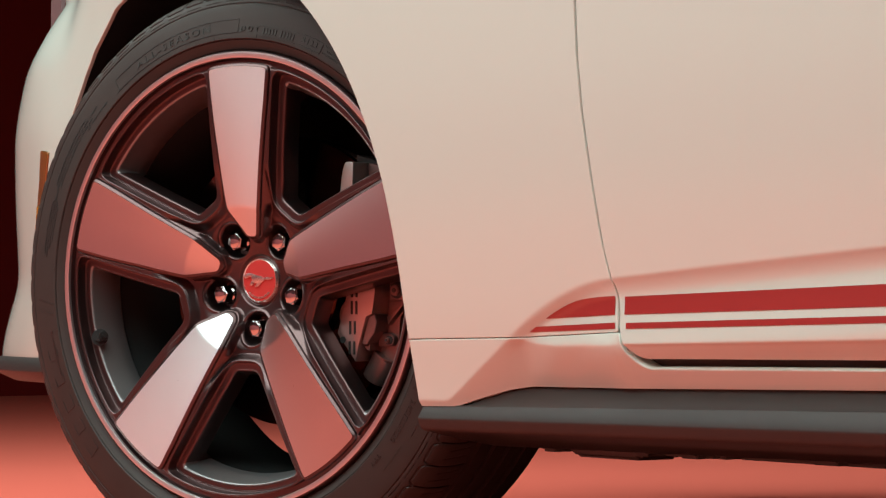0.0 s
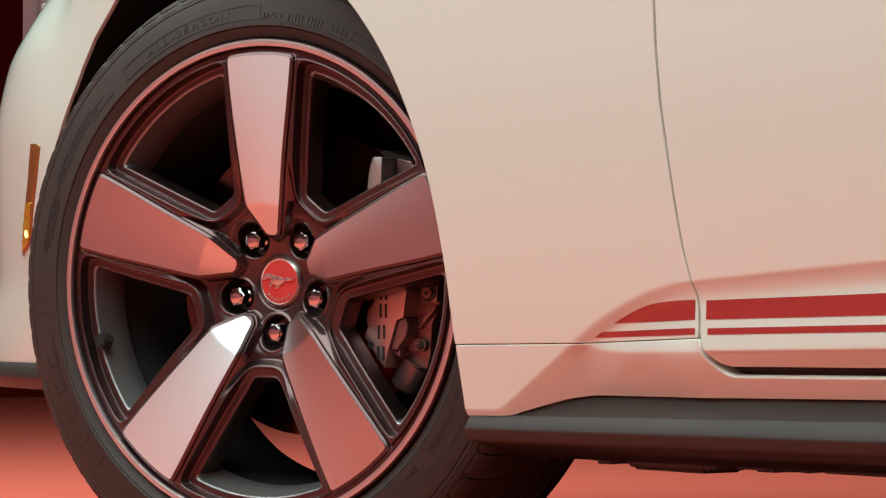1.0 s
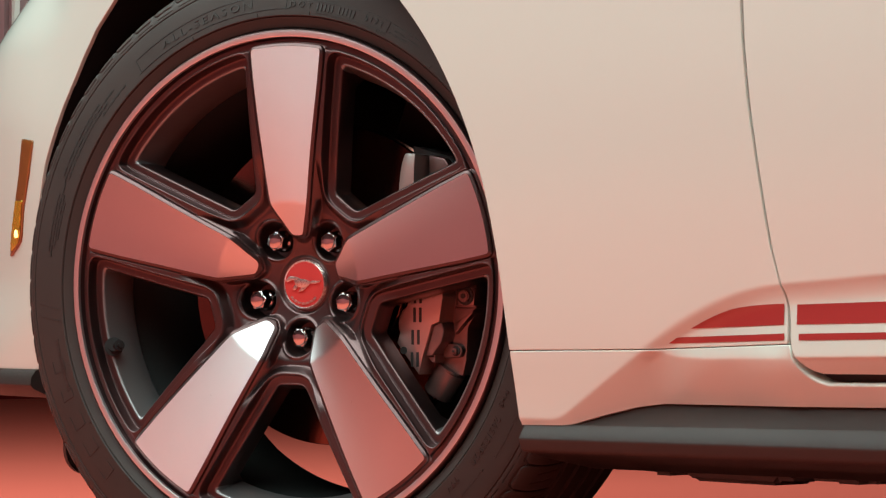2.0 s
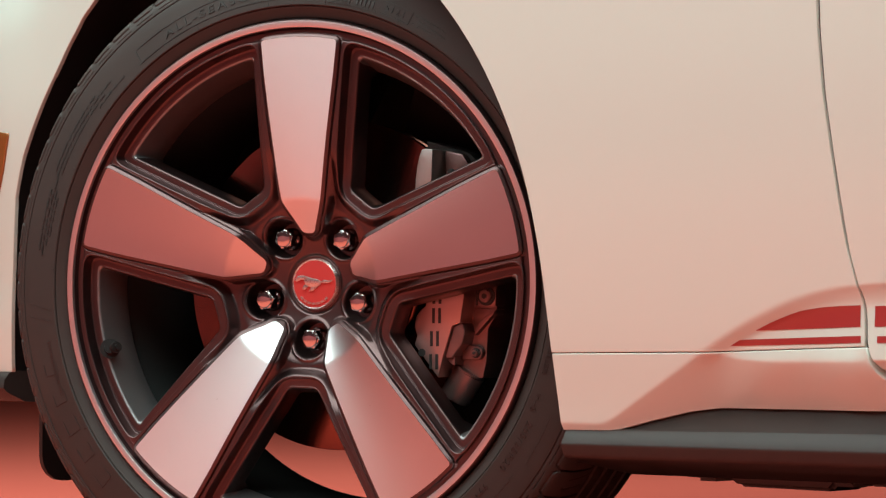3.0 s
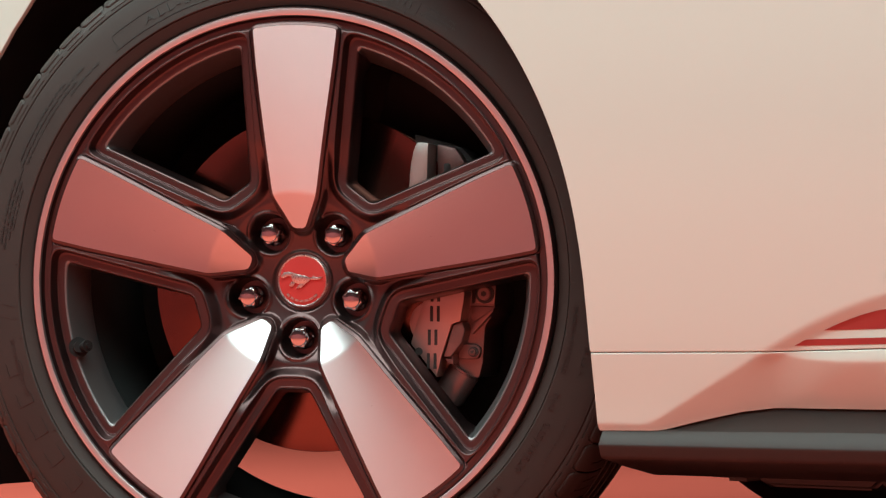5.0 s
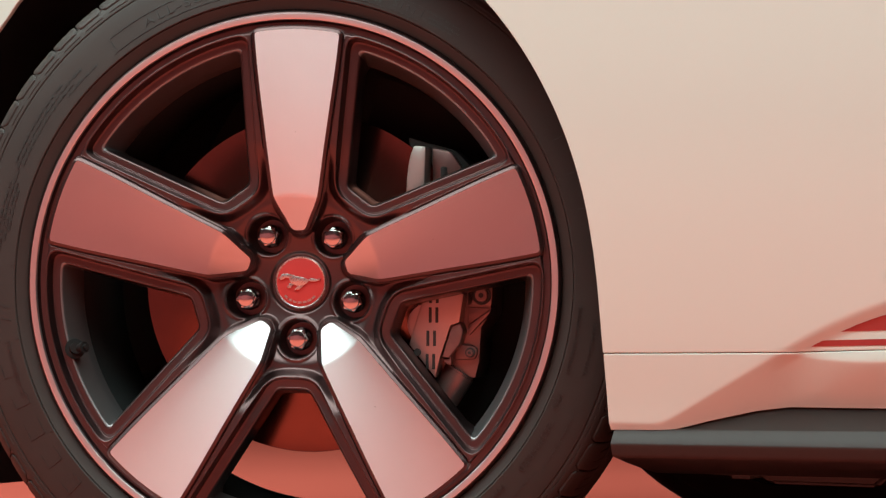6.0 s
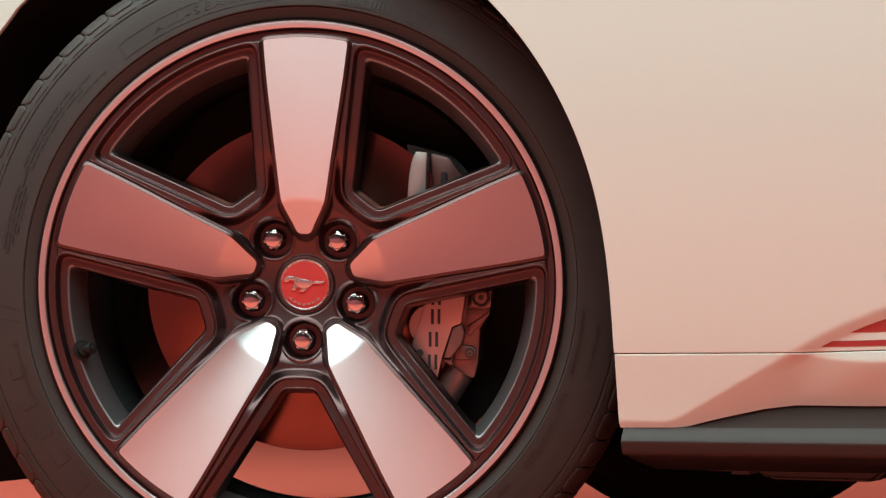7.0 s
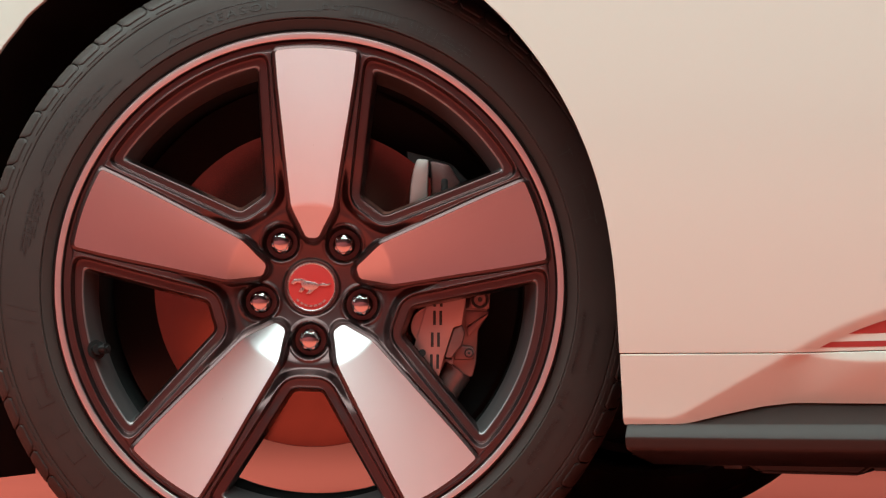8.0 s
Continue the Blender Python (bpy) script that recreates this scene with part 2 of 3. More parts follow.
# fender behind and over the wheel
zz = np.linspace(.2895, .7425, 210)[:, None]
uu = (np.linspace(0, 1, 110) ** 1.3)[None, :]
fx = arch_r(zz) + (gap(zz) - .0024 - arch_r(zz)) * uu
fz = zz + (seam(fx) + .0012 - .2895) * (1 - (zz - .2895) / .453)
fender = panel("fender", fx, fz, skin(fx, fz), PAINT, body, "ivory painted front fender")
zz = np.linspace(.7445, .95, 20)[:, None]
fx = -.33 + (gap(zz) - .0024 + .33) * np.linspace(0, 1, 60)[None, :]
panel("fender_top", fx, zz + 0 * fx, skin(fx, zz + 0 * fx) + .5 * np.clip(zz - .80, 0, 1) ** 2 * 3, PAINT, body, "ivory painted wheel arch crown")

# bumper side ahead of the wheel
tt = np.linspace(0, 1, 110)[:, None]
uu = (1 - (1 - np.linspace(0, 1, 90)) ** 1.3)[None, :]
zl0 = .257 + (.742 - .257) * tt
fx = -.93 + (arch_l(zl0) + .93) * uu
fz = .257 + (np.minimum(.742 + .15 * np.maximum(0, -.33 - fx), .82) - .257) * tt
bumper = panel("bumper", fx, fz, skin(fx, fz), PAINT, body, "ivory front bumper side with an amber marker lamp", RETURN[:3] + [(.0009, .005)])

# rocker panel with the diagonal crease
XR = np.concatenate([np.linspace(.3505, .70, 110), np.linspace(.703, .77, 40), np.linspace(.775, 2.25, 60)])[None, :]
zbot = np.interp(XR, [.35, .413, .449, .491, .521, .683, 1.062, 2.25], [.2155, .2168, .2262, .2358, .2398, .2412, .2470, .268])
corner = .036
ztop = np.where(XR < .7050, seam(XR) - .0012, 0)
q = np.clip((XR - .7050) / corner, 0, 1)
door_low = np.interp(XR, [.74, 1.083, 2.25], [.2600, .2635, .2735])
ztop = np.where(XR >= .7050, door_low + corner * (1 - np.sqrt(np.maximum(1 - (1 - q) ** 2, 0))), ztop)
fz = zbot + (ztop - zbot) * np.linspace(0, 1, 60)[:, None]
fx = XR + 0 * fz
zl_tab = smooth_table(([.35, .40, .413, .527, .54, .56, .60, .70, .74, 2.25], [.2215, .2215, .2265, .2905, .2885, .2845, .2825, .284, .2845, .300]), 1200)
zl = np.interp(fx, *zl_tab)
aft = sstep(.50, .66, fx)
fold = .0012 + .0016 * aft
turn = .5 * (zl - fz + np.sqrt((zl - fz) ** 2 + fold ** 2))
fy = skin(fx, fz, sstep(.50, .56, fx)) + (.45 + .05 * aft) * turn + .2 * turn ** 2
fy = fy - .16 * np.clip(seam(fx) - np.maximum(fz, zl), 0, .02) * sstep(.54, .58, fx) * sstep(.704, .690, fx)
rocker = panel("rocker_panel", fx, fz, fy, PAINT, body, "ivory rocker panel with a diagonal crease", RETURN, lambda px, pz: 1 + 3.0 * sstep(.702, .73, px) * (pz > .252))

# door
zz = np.linspace(0, 1, 270)[:, None] ** 1.4
dl = .2715
z0 = dl + (.95 - dl) * zz
qq = np.clip((z0 - dl) / .032, 0, 1)
xl = gap(z0) + .0024 + .032 * (1 - np.sqrt(np.maximum(1 - (1 - qq) ** 2, 0)))
fx = xl + (2.2 - xl) * (np.linspace(0, 1, 110) ** 1.5)[None, :]
fz = z0 + .008 * (fx - .72) * (1 - zz)
turn = np.maximum(.2865 + .018 * np.clip(fx - .72, 0, .4) - fz, 0)
door = panel("door", fx, fz, skin(fx, fz) + .66 * turn * sstep(0, .004, turn), PAINT, body, "ivory painted door with two red stripes")


zz = np.linspace(.30, .90, 60)[:, None]
fx = gap(zz) + np.linspace(-.009, .009, 3)[None, :]
part("door_seal", mesh_of("door_seal", np.stack([fx, skin(fx, zz) + .0035, zz + 0 * fx], -1).reshape(-1, 3), grid_faces(60, 3)), DARK, body, "dark rubber door seal")


# dark sheet set back in the sill gap to give its shade
zz = np.linspace(.264, .312, 8)[:, None]
fx = np.linspace(.698, 2.2, 60)[None, :] + 0 * zz
part("sill_gap_shade", mesh_of("sill_gap_shade", np.stack([fx, skin(fx, .275 + 0 * fx) + .030, zz + 0 * fx], -1).reshape(-1, 3), grid_faces(8, 60)), DARK, body, "dark sheet for the shade in the door sill gap")


def stripe(x, lo, hi, parent, label):
    """A vinyl strip that lies on the skin between two heights."""
    x = np.asarray(x, float)
    t = np.linspace(0, 1, 8)
    gx = x[:, None] + 0 * t
    gz = lo(x)[:, None] + (hi(x) - lo(x))[:, None] * t
    gy = skin(gx, gz) - .0005
    me = mesh_of("stripe", np.stack([gx, gy, gz], -1).reshape(-1, 3), grid_faces(len(x), 8))
    return part("stripe", me, STRIPE, parent, label)


stripe(np.linspace(.585, .6985, 50), lambda x: np.interp(x, [.585, .699], [.3100, .3140]),
       lambda x: np.interp(x, [.585, .60, .613, .624, .636, .648, .660, .675, .699], [.3101, .3163, .3210, .3245, .3277, .3295, .3308, .3318, .3326]), fender, "wide red vinyl stripe with a pointed end")
stripe(np.linspace(.5555, .6995, 40), lambda x: np.interp(x, [.5555, .699], [.2960, .3002]), lambda x: np.interp(x, [.5555, .567, .699], [.2961, .3018, .3062]), fender, "narrow red vinyl stripe with a pointed end")
stripe(np.linspace(.7135, 2.15, 80), lambda x: np.interp(x, [.7135, 1.089, 2.2], [.3142, .3212, .342]), lambda x: np.interp(x, [.7135, 1.089, 2.2], [.3318, .3410, .368]), door, "wide red vinyl stripe")
stripe(np.linspace(.7165, 2.15, 80), lambda x: np.interp(x, [.7165, 1.089, 2.2], [.3002, .3068, .326]), lambda x: np.interp(x, [.7165, 1.089, 2.2], [.3060, .3130, .334]), door, "narrow red vinyl stripe")

# black side skirt
xs = np.concatenate([np.linspace(.3535, .56, 40), np.linspace(.58, 2.25, 40)])
zb = np.interp(xs, XR[0], zbot[0])
zt = .2152 + .0175 * (xs - .3535)
yr = np.interp(xs, XR[0], fy[0])
sec, low = [], []
for x, b, t, y in zip(xs, zb, zt, yr):
    g = .0125 + .0075 * min(x - .35, 1.2)
    o = float(np.interp(x, [.36, .69, 1.0], [0, .014, .018]))
    sec += [(x, y + .05, b + .006), (x, y + .012, b + .0015), (x, y + .004, max(b - .0015, t + .0012)), (x, o + .0022, t + .0010), (x, o + .0006, t + .0003), (x, o - .0008, t - .0010), (x, o - .0080, t - g), (x, o - .0083, t - g - .0014), (x, o - .0076, t - g - .0028),
            (x, o - .0048, t - g - .0105), (x, o - .0030, t - g - .0128), (x, o + .0010, t - g - .0142), (x, o + .009, t - g - .0158)]
    low += [(x, o + .006, t - g - .0150), (x, o + .009, t - g - .0160), (x, .030, t - g - .0210), (x, .050, t - g - .0250), (x, .095, t - g - .0335), (x, .102, t - g - .0340), (x, .160, t - g - .0335)]
f = grid_faces(len(xs), 13) + [tuple(range(13))]
part("side_skirt", sharp(mesh_of("side_skirt", sec, f), 50), PLASTIC, body, "grained black plastic side skirt")
# lower skirt faces in a blacker material, standing in for the car's shadow
part("skirt_underside_shade", sharp(mesh_of("skirt_underside_shade", low, grid_faces(len(xs), 7)), 50), RUBBER_BLACK, body, "underside of the side skirt, blackened for the car's shadow")

# underside and hidden structure
part("underbody", box_mesh(.40, 2.3, .11, 1.52, .173, .26, .006), DARK, body, "black underbody tray")
bm = bmesh.new()
bmesh.ops.create_cube(bm, size=1, matrix=Matrix.Translation((.515, .152, .1680)) @ Matrix.Diagonal((.150, .068, .015, 1)))
for vert in bm.verts:
    if vert.co.z < .168:
        vert.co.x = .515 + (vert.co.x - .515) * .72
        vert.co.y = .152 + (vert.co.y - .152) * .8
bmesh.ops.bevel(bm, geom=list(bm.edges), offset=.004, segments=3, affect="EDGES")
part("jack_pad", bm, RUBBER_BLACK, body, "black jacking pad with sloping ends")
for x0, x1, zlow in ((.425, .45, .1655), (.585, .61, .1670), (.66, .69, .1675), (.72, .735, .1690), (.86, .90, .1695), (1.02, 1.05, .1705)):
    part("underbody_clip", box_mesh(x0, x1, .105, .16, zlow, .178, .003), DARK, body, "black underbody clip")
for x0, x1, zlow in ((.40, .45, .1675), (.62, .70, .1695), (.74, .95, .1710), (1.0, 1.3, .172)):
    part("underbody_rib", box_mesh(x0, x1, .12, .17, zlow, .17, .002), DARK, body, "black underbody rib")
part("wheel_liner", box_mesh(-.60, .44, .46, 1.1, .20, .9, .02), RUBBER_BLACK, body, "black inner wheel housing")
v = []
for k in range(61):
    a = radians(-20 + 220 * k / 60)
    lz = .36 + .385 * math.sin(a)
    lx = float(arch_r(np.array(lz))) + .0025 if math.cos(a) > 0 else float(arch_l(np.array(lz))) - .002
    if lz > .70:
        lx = -.04 + .388 * math.cos(a) - (.03 if math.cos(a) < -.3 else 0)
    for w in (float(skin(lx, lz)) + .004, .2, .47):
        v.append((lx, w, lz))
part("arch_liner", mesh_of("arch_liner", v, grid_faces(61, 3)), RUBBER_BLACK, body, "black felt wheel arch liner")
part("floor_pan", box_mesh(.42, 2.3, .05, 1.5, .27, .93, .01), DARK, body, "dark cabin shell")
part("front_shell", box_mesh(-.85, -.47, .16, 1.5, .25, .70, .02), DARK, body, "dark front structure")
part("inner_fender", box_mesh(-.47, -.31, .02, .47, .665, .92, .01), DARK, body, "dark inner fender")
part("upper_body", box_mesh(.703, 2.25, .06, 1.56, .935, .955, .008), PAINT, body, "plain ivory upper body panel")
part("far_side", box_mesh(.42, 2.25, 1.56, 1.60, .24, .95, .02), PAINT, body, "plain ivory far side panel")
part("tail_panel", box_mesh(2.252, 2.29, .02, 1.58, .24, .95, .02), PAINT, body, "plain ivory closing panel")
part("bonnet", box_mesh(-.62, .70, .02, 1.56, .93, .95, .008), PAINT, body, "ivory painted bonnet")

# front lower lip, deflector, marker lamp
xs = np.linspace(-.93, -.492, 50)
ys = skin(xs, .258 + 0 * xs)
sec = []
for x, y in zip(xs, ys):
    sec += [(x, y + .06, .258), (x, y + .004, .2575), (x, y - .003, .2555), (x, y - .010, .247), (x, y - .011, .238), (x, y - .006, .233), (x, y + .02, .222), (x, y + .16, .214)]
part("bumper_lip", sharp(mesh_of("bumper_lip", sec, grid_faces(50, 8) + [tuple(range(8)), tuple(range(49 * 8, 50 * 8))]), 40), PLASTIC, body, "grained black plastic lower bumper lip")
pts = [(.215, .26), (.215, .132)] + [(.024 - .03 * math.sin(radians(a)), .162 - .03 * math.cos(radians(a))) for a in range(0, 91, 15)] + [(-.006, .26)]
bm = bmesh.new()
va = [bm.verts.new((-.452, y, z)) for y, z in pts]
vb = [bm.verts.new((-.446, y, z)) for y, z in pts]
bm.faces.new(va)
bm.faces.new(vb[::-1])
for i in range(len(pts)):
    bm.faces.new((va[i], vb[i], vb[(i + 1) % len(pts)], va[(i + 1) % len(pts)]))
bmesh.ops.recalc_face_normals(bm, faces=bm.faces)
part("air_deflector", bm, RUBBER_BLACK, body, "black rubber air deflector flap")

zz = np.linspace(0, 1, 24)[:, None]
MARK_L = ([.3940, .417, .4506, .4905, .531], [-.5428, -.5352, -.5190, -.4995, -.4874])
MARK_R = ([.3940, .4085, .4165, .4498, .4895, .531], [-.5418, -.5120, -.5054, -.4950, -.4752, -.4605])
z0 = .394 + (.531 - .394) * zz
lx, rx = np.interp(z0, *MARK_L), np.interp(z0, *MARK_R)
fx = lx + (rx - lx) * np.linspace(0, 1, 8)[None, :]
fz = z0 - .003 * np.linspace(0, 1, 8)[None, :] * zz
marker = panel("marker_lamp", fx, fz, skin(fx, fz) - .0022, AMBER, bumper, "amber side marker lens, lit at its lower end", [(.0006, .0003), (.0012, .0012), (.0012, .006)])
z0 = .400 + (.458 - .400) * np.linspace(0, 1, 40)[:, None]
lx, rx = np.interp(z0, *MARK_L) + .003, np.interp(z0, *MARK_R) - .003
fx = lx + np.maximum(rx - lx, .001) * np.linspace(0, 1, 16)[None, :]
fz = z0 + 0 * fx
facet = .0011 * (((np.floor(fx / .0032) + np.floor(fz / .0032)) % 2) * ((fx / .0032) % 1 + (fz / .0032) % 1) / 2)
panel("reflector", fx, fz, skin(fx, fz) - .0034 - facet, GOLD, bumper, "gold faceted reflector in the marker lamp", [(.0004, .0002), (.0006, .0010)])
bm = bmesh.new()
bmesh.ops.create_uvsphere(bm, u_segments=16, v_segments=10, radius=1, matrix=Matrix.Translation((-.5150, float(skin(-.5150, .4195)) - .0040, .4195)) @ Matrix.Diagonal((.0042, .0016, .0052, 1)))
part("bulb", bm, BULB, bumper, "small lit amber bulb")


# ---- wheel ----
wheel_at = pose(0, 0, HUB_Z - GROUND, 0, 0, STEER)
spun = wheel_at @ Matrix.Rotation(radians(-SPIN), 4, "Y")

RB = np.linspace(0.0, .30, 601)
slope = np.tan(np.radians(np.interp(RB, [0, .0845, .0902, .12, .15, .20, .25, .30], [30, 30, 8.4, 6.6, 5.2, 3.2, 2.2, 2])))
BD = np.concatenate([[0], np.cumsum((slope[1:] + slope[:-1]) / 2 * np.diff(RB))])
BD += .045 - np.interp(.25, RB, BD)
HALF = ([.0495, .0527, .0560, .0652, .0760, .0825, .0865, .0952, .125, .1545, .184, .2135, .2435, .27], [.0035, .0062, .0080, .0124, .0180, .0210, .0224, .0238, .0277, .0316, .0357, .0396, .0428, .0450])


def window_dist(u, v):
    """Signed distance outside the nearest opening between two spokes; u, v about the hub."""
    r, a = np.hypot(u, v), np.arctan2(v, u)
    k = (a - math.radians(54)) % math.radians(72)
    k = np.where(k > math.radians(36), k - math.radians(72), k)
    p, b = r * np.cos(k), np.abs(r * np.sin(k))
    (p0, b0), (p1, b1) = (.1085, .0160), (.2165, .0812)
    L = math.hypot(p1 - p0, b1 - b0)
    side = (-(b1 - b0) * (p - p0) + (p1 - p0) * (b - b0)) / L
    rc = .0062
    c = [side + rc, p0 + .0 - p + rc, r - .2395 + rc]
    inner = np.maximum(np.maximum(c[0], c[1]), c[2])
    out = sum(np.maximum(x, 0) ** 3.5 for x in c) ** (1 / 3.5)
    return np.where(inner > 0, out, inner) - rc


def face_dist(u, v):
    """Signed distance outside the bright face of the nearest spoke."""
    r, a = np.hypot(u, v), np.arctan2(v, u)
    k = (a - math.radians(90) + math.radians(36)) % math.radians(72) - math.radians(36)
    p, b = r * np.cos(k), np.abs(r * np.sin(k))
    h = np.interp(p, *HALF)
    c = [(b - h) * np.where(p < .0845, .89, .99) + .003, r - .2525 + .003, .0525 - p + .003]
    inner = np.maximum(np.maximum(c[0], c[1]), c[2])
    out = np.sqrt(sum(np.maximum(x, 0) ** 2 for x in c))
    return np.where(inner > 0, out, inner) - .003


def lug_dist(u, v):
    r, a = np.hypot(u, v), np.arctan2(v, u)
    k = (a - math.radians(54) + math.radians(36)) % math.radians(72) - math.radians(36)
    return np.hypot(r * np.cos(k) - .05715, r * np.sin(k)) - .0192


def bowl(r, s):
    """The hub's dished middle, which rises to the flat rims of the openings; s: distance from the opening."""
    return -.0045 + .0030 * sstep(.030, .056, r) + .0110 * sstep(.058, .085, r) + .0110 * (1 - sstep(.0130, .0225, s))


def face_height(u, v):
    r = np.hypot(u, v)
    s, f, g = window_dist(u, v), face_dist(u, v), lug_dist(u, v)
    B = np.interp(r, RB, BD)
    w = 1 - sstep(.085, .145, r)
    upper = (B - .0035) * (1 - w) + bowl(r, s) * w
    w2 = 1 - sstep(.10, .15, r)
    ledge = (B - .0165) * (1 - w2) + .0185 * w2
    k = sstep(.0098, .0126, s)
    low = ledge * (1 - k) + upper * k
    low = low - .006 * np.clip(1 - s / .0028, 0, 1) ** 1.3
    reach = .0018 * sstep(.075, .115, r) + .0085 * (1 - sstep(.075, .115, r))
    h = np.where(f < 0, B, B + (low - B) * sstep(0, 1, f / np.maximum(reach, 1e-6) * .9 + .02) * (f > 0))
    ring = np.exp(-((g - .0022) / .0016) ** 2) * .0016 * (f > .002)
    h = h + ring
    h = h - (h + .022) * (1 - sstep(-.0026, .0004, g))
    h = h - .0045 * sstep(.2526, .2542, r) * (1 - sstep(.2604, .2620, r)) * (f > 0)
    h = h - .004 * (1 - sstep(.029, .0325, r))
    return h


NT, NR = 290, 232
rr = np.linspace(.0268, .2622, NR)
ta = np.linspace(0, 2 * math.pi, NT * 5, endpoint=False) + math.radians(18)
gu = np.cos(ta)[:, None] * rr
gv = np.sin(ta)[:, None] * rr


def snap(dist, level, gu, gv, cell):
    """Draws the vertices next to a contour onto it, so that edges run clean."""
    e = 2e-5
    for _ in range(2):
        d = dist(gu, gv) - level
        dx, dy = (dist(gu + e, gv) - level - d) / e, (dist(gu, gv + e) - level - d) / e
        n = np.hypot(dx, dy) + 1e-9
        m = np.abs(d) < cell * .56
        lim = np.clip(d / n, -cell, cell)
        gu = np.where(m, gu - lim * dx / n, gu)
        gv = np.where(m, gv - lim * dy / n, gv)
    return gu, gv


cell = np.maximum(rr[1] - rr[0], rr * (ta[1] - ta[0]))[None, :] + 0 * gu
edge = np.zeros_like(gu, bool)
edge[:, 0] = edge[:, -1] = True
for dist, level in ((window_dist, 0), (window_dist, .0031), (window_dist, .0098), (window_dist, .0134), (face_dist, 0), (face_dist, .0053), (lug_dist, 0), (lug_dist, -.0026)):
    su, sv = snap(dist, level, gu, gv, cell)
    gu, gv = np.where(edge, gu, su), np.where(edge, gv, sv)
gw, gf, gh = window_dist(gu, gv), face_dist(gu, gv), face_height(gu, gv)
pos = np.stack([gu, -gh, gv], -1).reshape(-1, 3)
fw, ff = np.abs(gw).ravel(), np.abs(gf).ravel()
key = np.minimum(fw, ff)
uvs = np.stack([gu, gv], -1).reshape(-1, 2)
q = np.array(grid_faces(NT * 5, NR, True))
diag = np.maximum(key[q[:, 0]], key[q[:, 2]]) < np.maximum(key[q[:, 1]], key[q[:, 3]])
tri = np.concatenate([np.where(diag[:, None], q[:, [0, 1, 2]], q[:, [1, 2, 3]]), np.where(diag[:, None], q[:, [0, 2, 3]], q[:, [3, 0, 1]])])
cen = uvs[tri].mean(1)
tri = tri[window_dist(cen[:, 0], cen[:, 1]) > 0]
cen = uvs[tri].mean(1)
cf = face_dist(cen[:, 0], cen[:, 1])
cw = window_dist(cen[:, 0], cen[:, 1])
keep = ((cf < 0) | (cf > .0053)) & ~((cw > .0098) & (cw < .0134))
tri, cen, cf = tri[keep], cen[keep], cf[keep]
on_face = cf < 0


def cut(sel):
    used, inv = np.unique(sel, return_inverse=True)
    return pos[used], inv.reshape(sel.shape)


v, f = cut(tri[~on_face])
me = sharp(mesh_of("rim", v, f), 40)
wheel = part("wheel", me, GLOSS_BLACK, car, "five-spoke alloy wheel in gloss black with bright faces, turned outwards")
wheel.matrix_local = spun


def lathed(name, prof, mat, label="", n=240, closed=False, angle=30):
    v, f = lathe(prof, n, closed)
    return part(name, sharp(mesh_of(name, v, f), angle), mat, wheel, label)


lathed("rim_lip", [(.2621, .039), (.2622, .0440), (.2626, .0454), (.2632, .0457), (.2688, .0454)], LIP, "machined bright rim lip")
lathed("rim_flange", [(.2688, .0454), (.2693, .0452), (.2699, .0446), (.2708, .0434), (.2718, .0400), (.2715, .033), (.270, .028), (.262, .026)], GLOSS_BLACK)
lathed("barrel", [(.2560, .030), (.2420, .0235), (.2400, .018), (.2400, -.004), (.2360, -.030), (.2320, -.055), (.2290, -.10), (.2320, -.17), (.2450, -.20), (.258, -.205)], VOID, "dull black wheel barrel")


def contour(dist, level, centre, axis, n):
    """The closed line where dist equals level, seen from a point at that radius on the axis (degrees)."""
    A = radians(axis)
    c = np.array([centre * math.cos(A), centre * math.sin(A)])
    a = np.linspace(0, 2 * math.pi, n, endpoint=False) + A
    way = np.stack([np.cos(a), np.sin(a)], -1)
    lo, hi = np.zeros(n), np.full(n, .22)
    for _ in range(40):
        m = (lo + hi) / 2
        p = c + way * m[:, None]
        inside = dist(p[:, 0], p[:, 1]) < level
        lo, hi = np.where(inside, m, lo), np.where(inside, hi, m)
    return c + way * lo[:, None], c


def ring(rows):
    """Joins closed lines of (u, v, out) into one band."""
    n, m = len(rows[0]), len(rows)
    v = np.stack(rows, 1)
    return np.stack([v[..., 0], -v[..., 2], v[..., 1]], -1).reshape(-1, 3), grid_faces(n, m, True)


def base_height(p):
    return np.interp(np.hypot(p[:, 0], p[:, 1]), RB, BD)


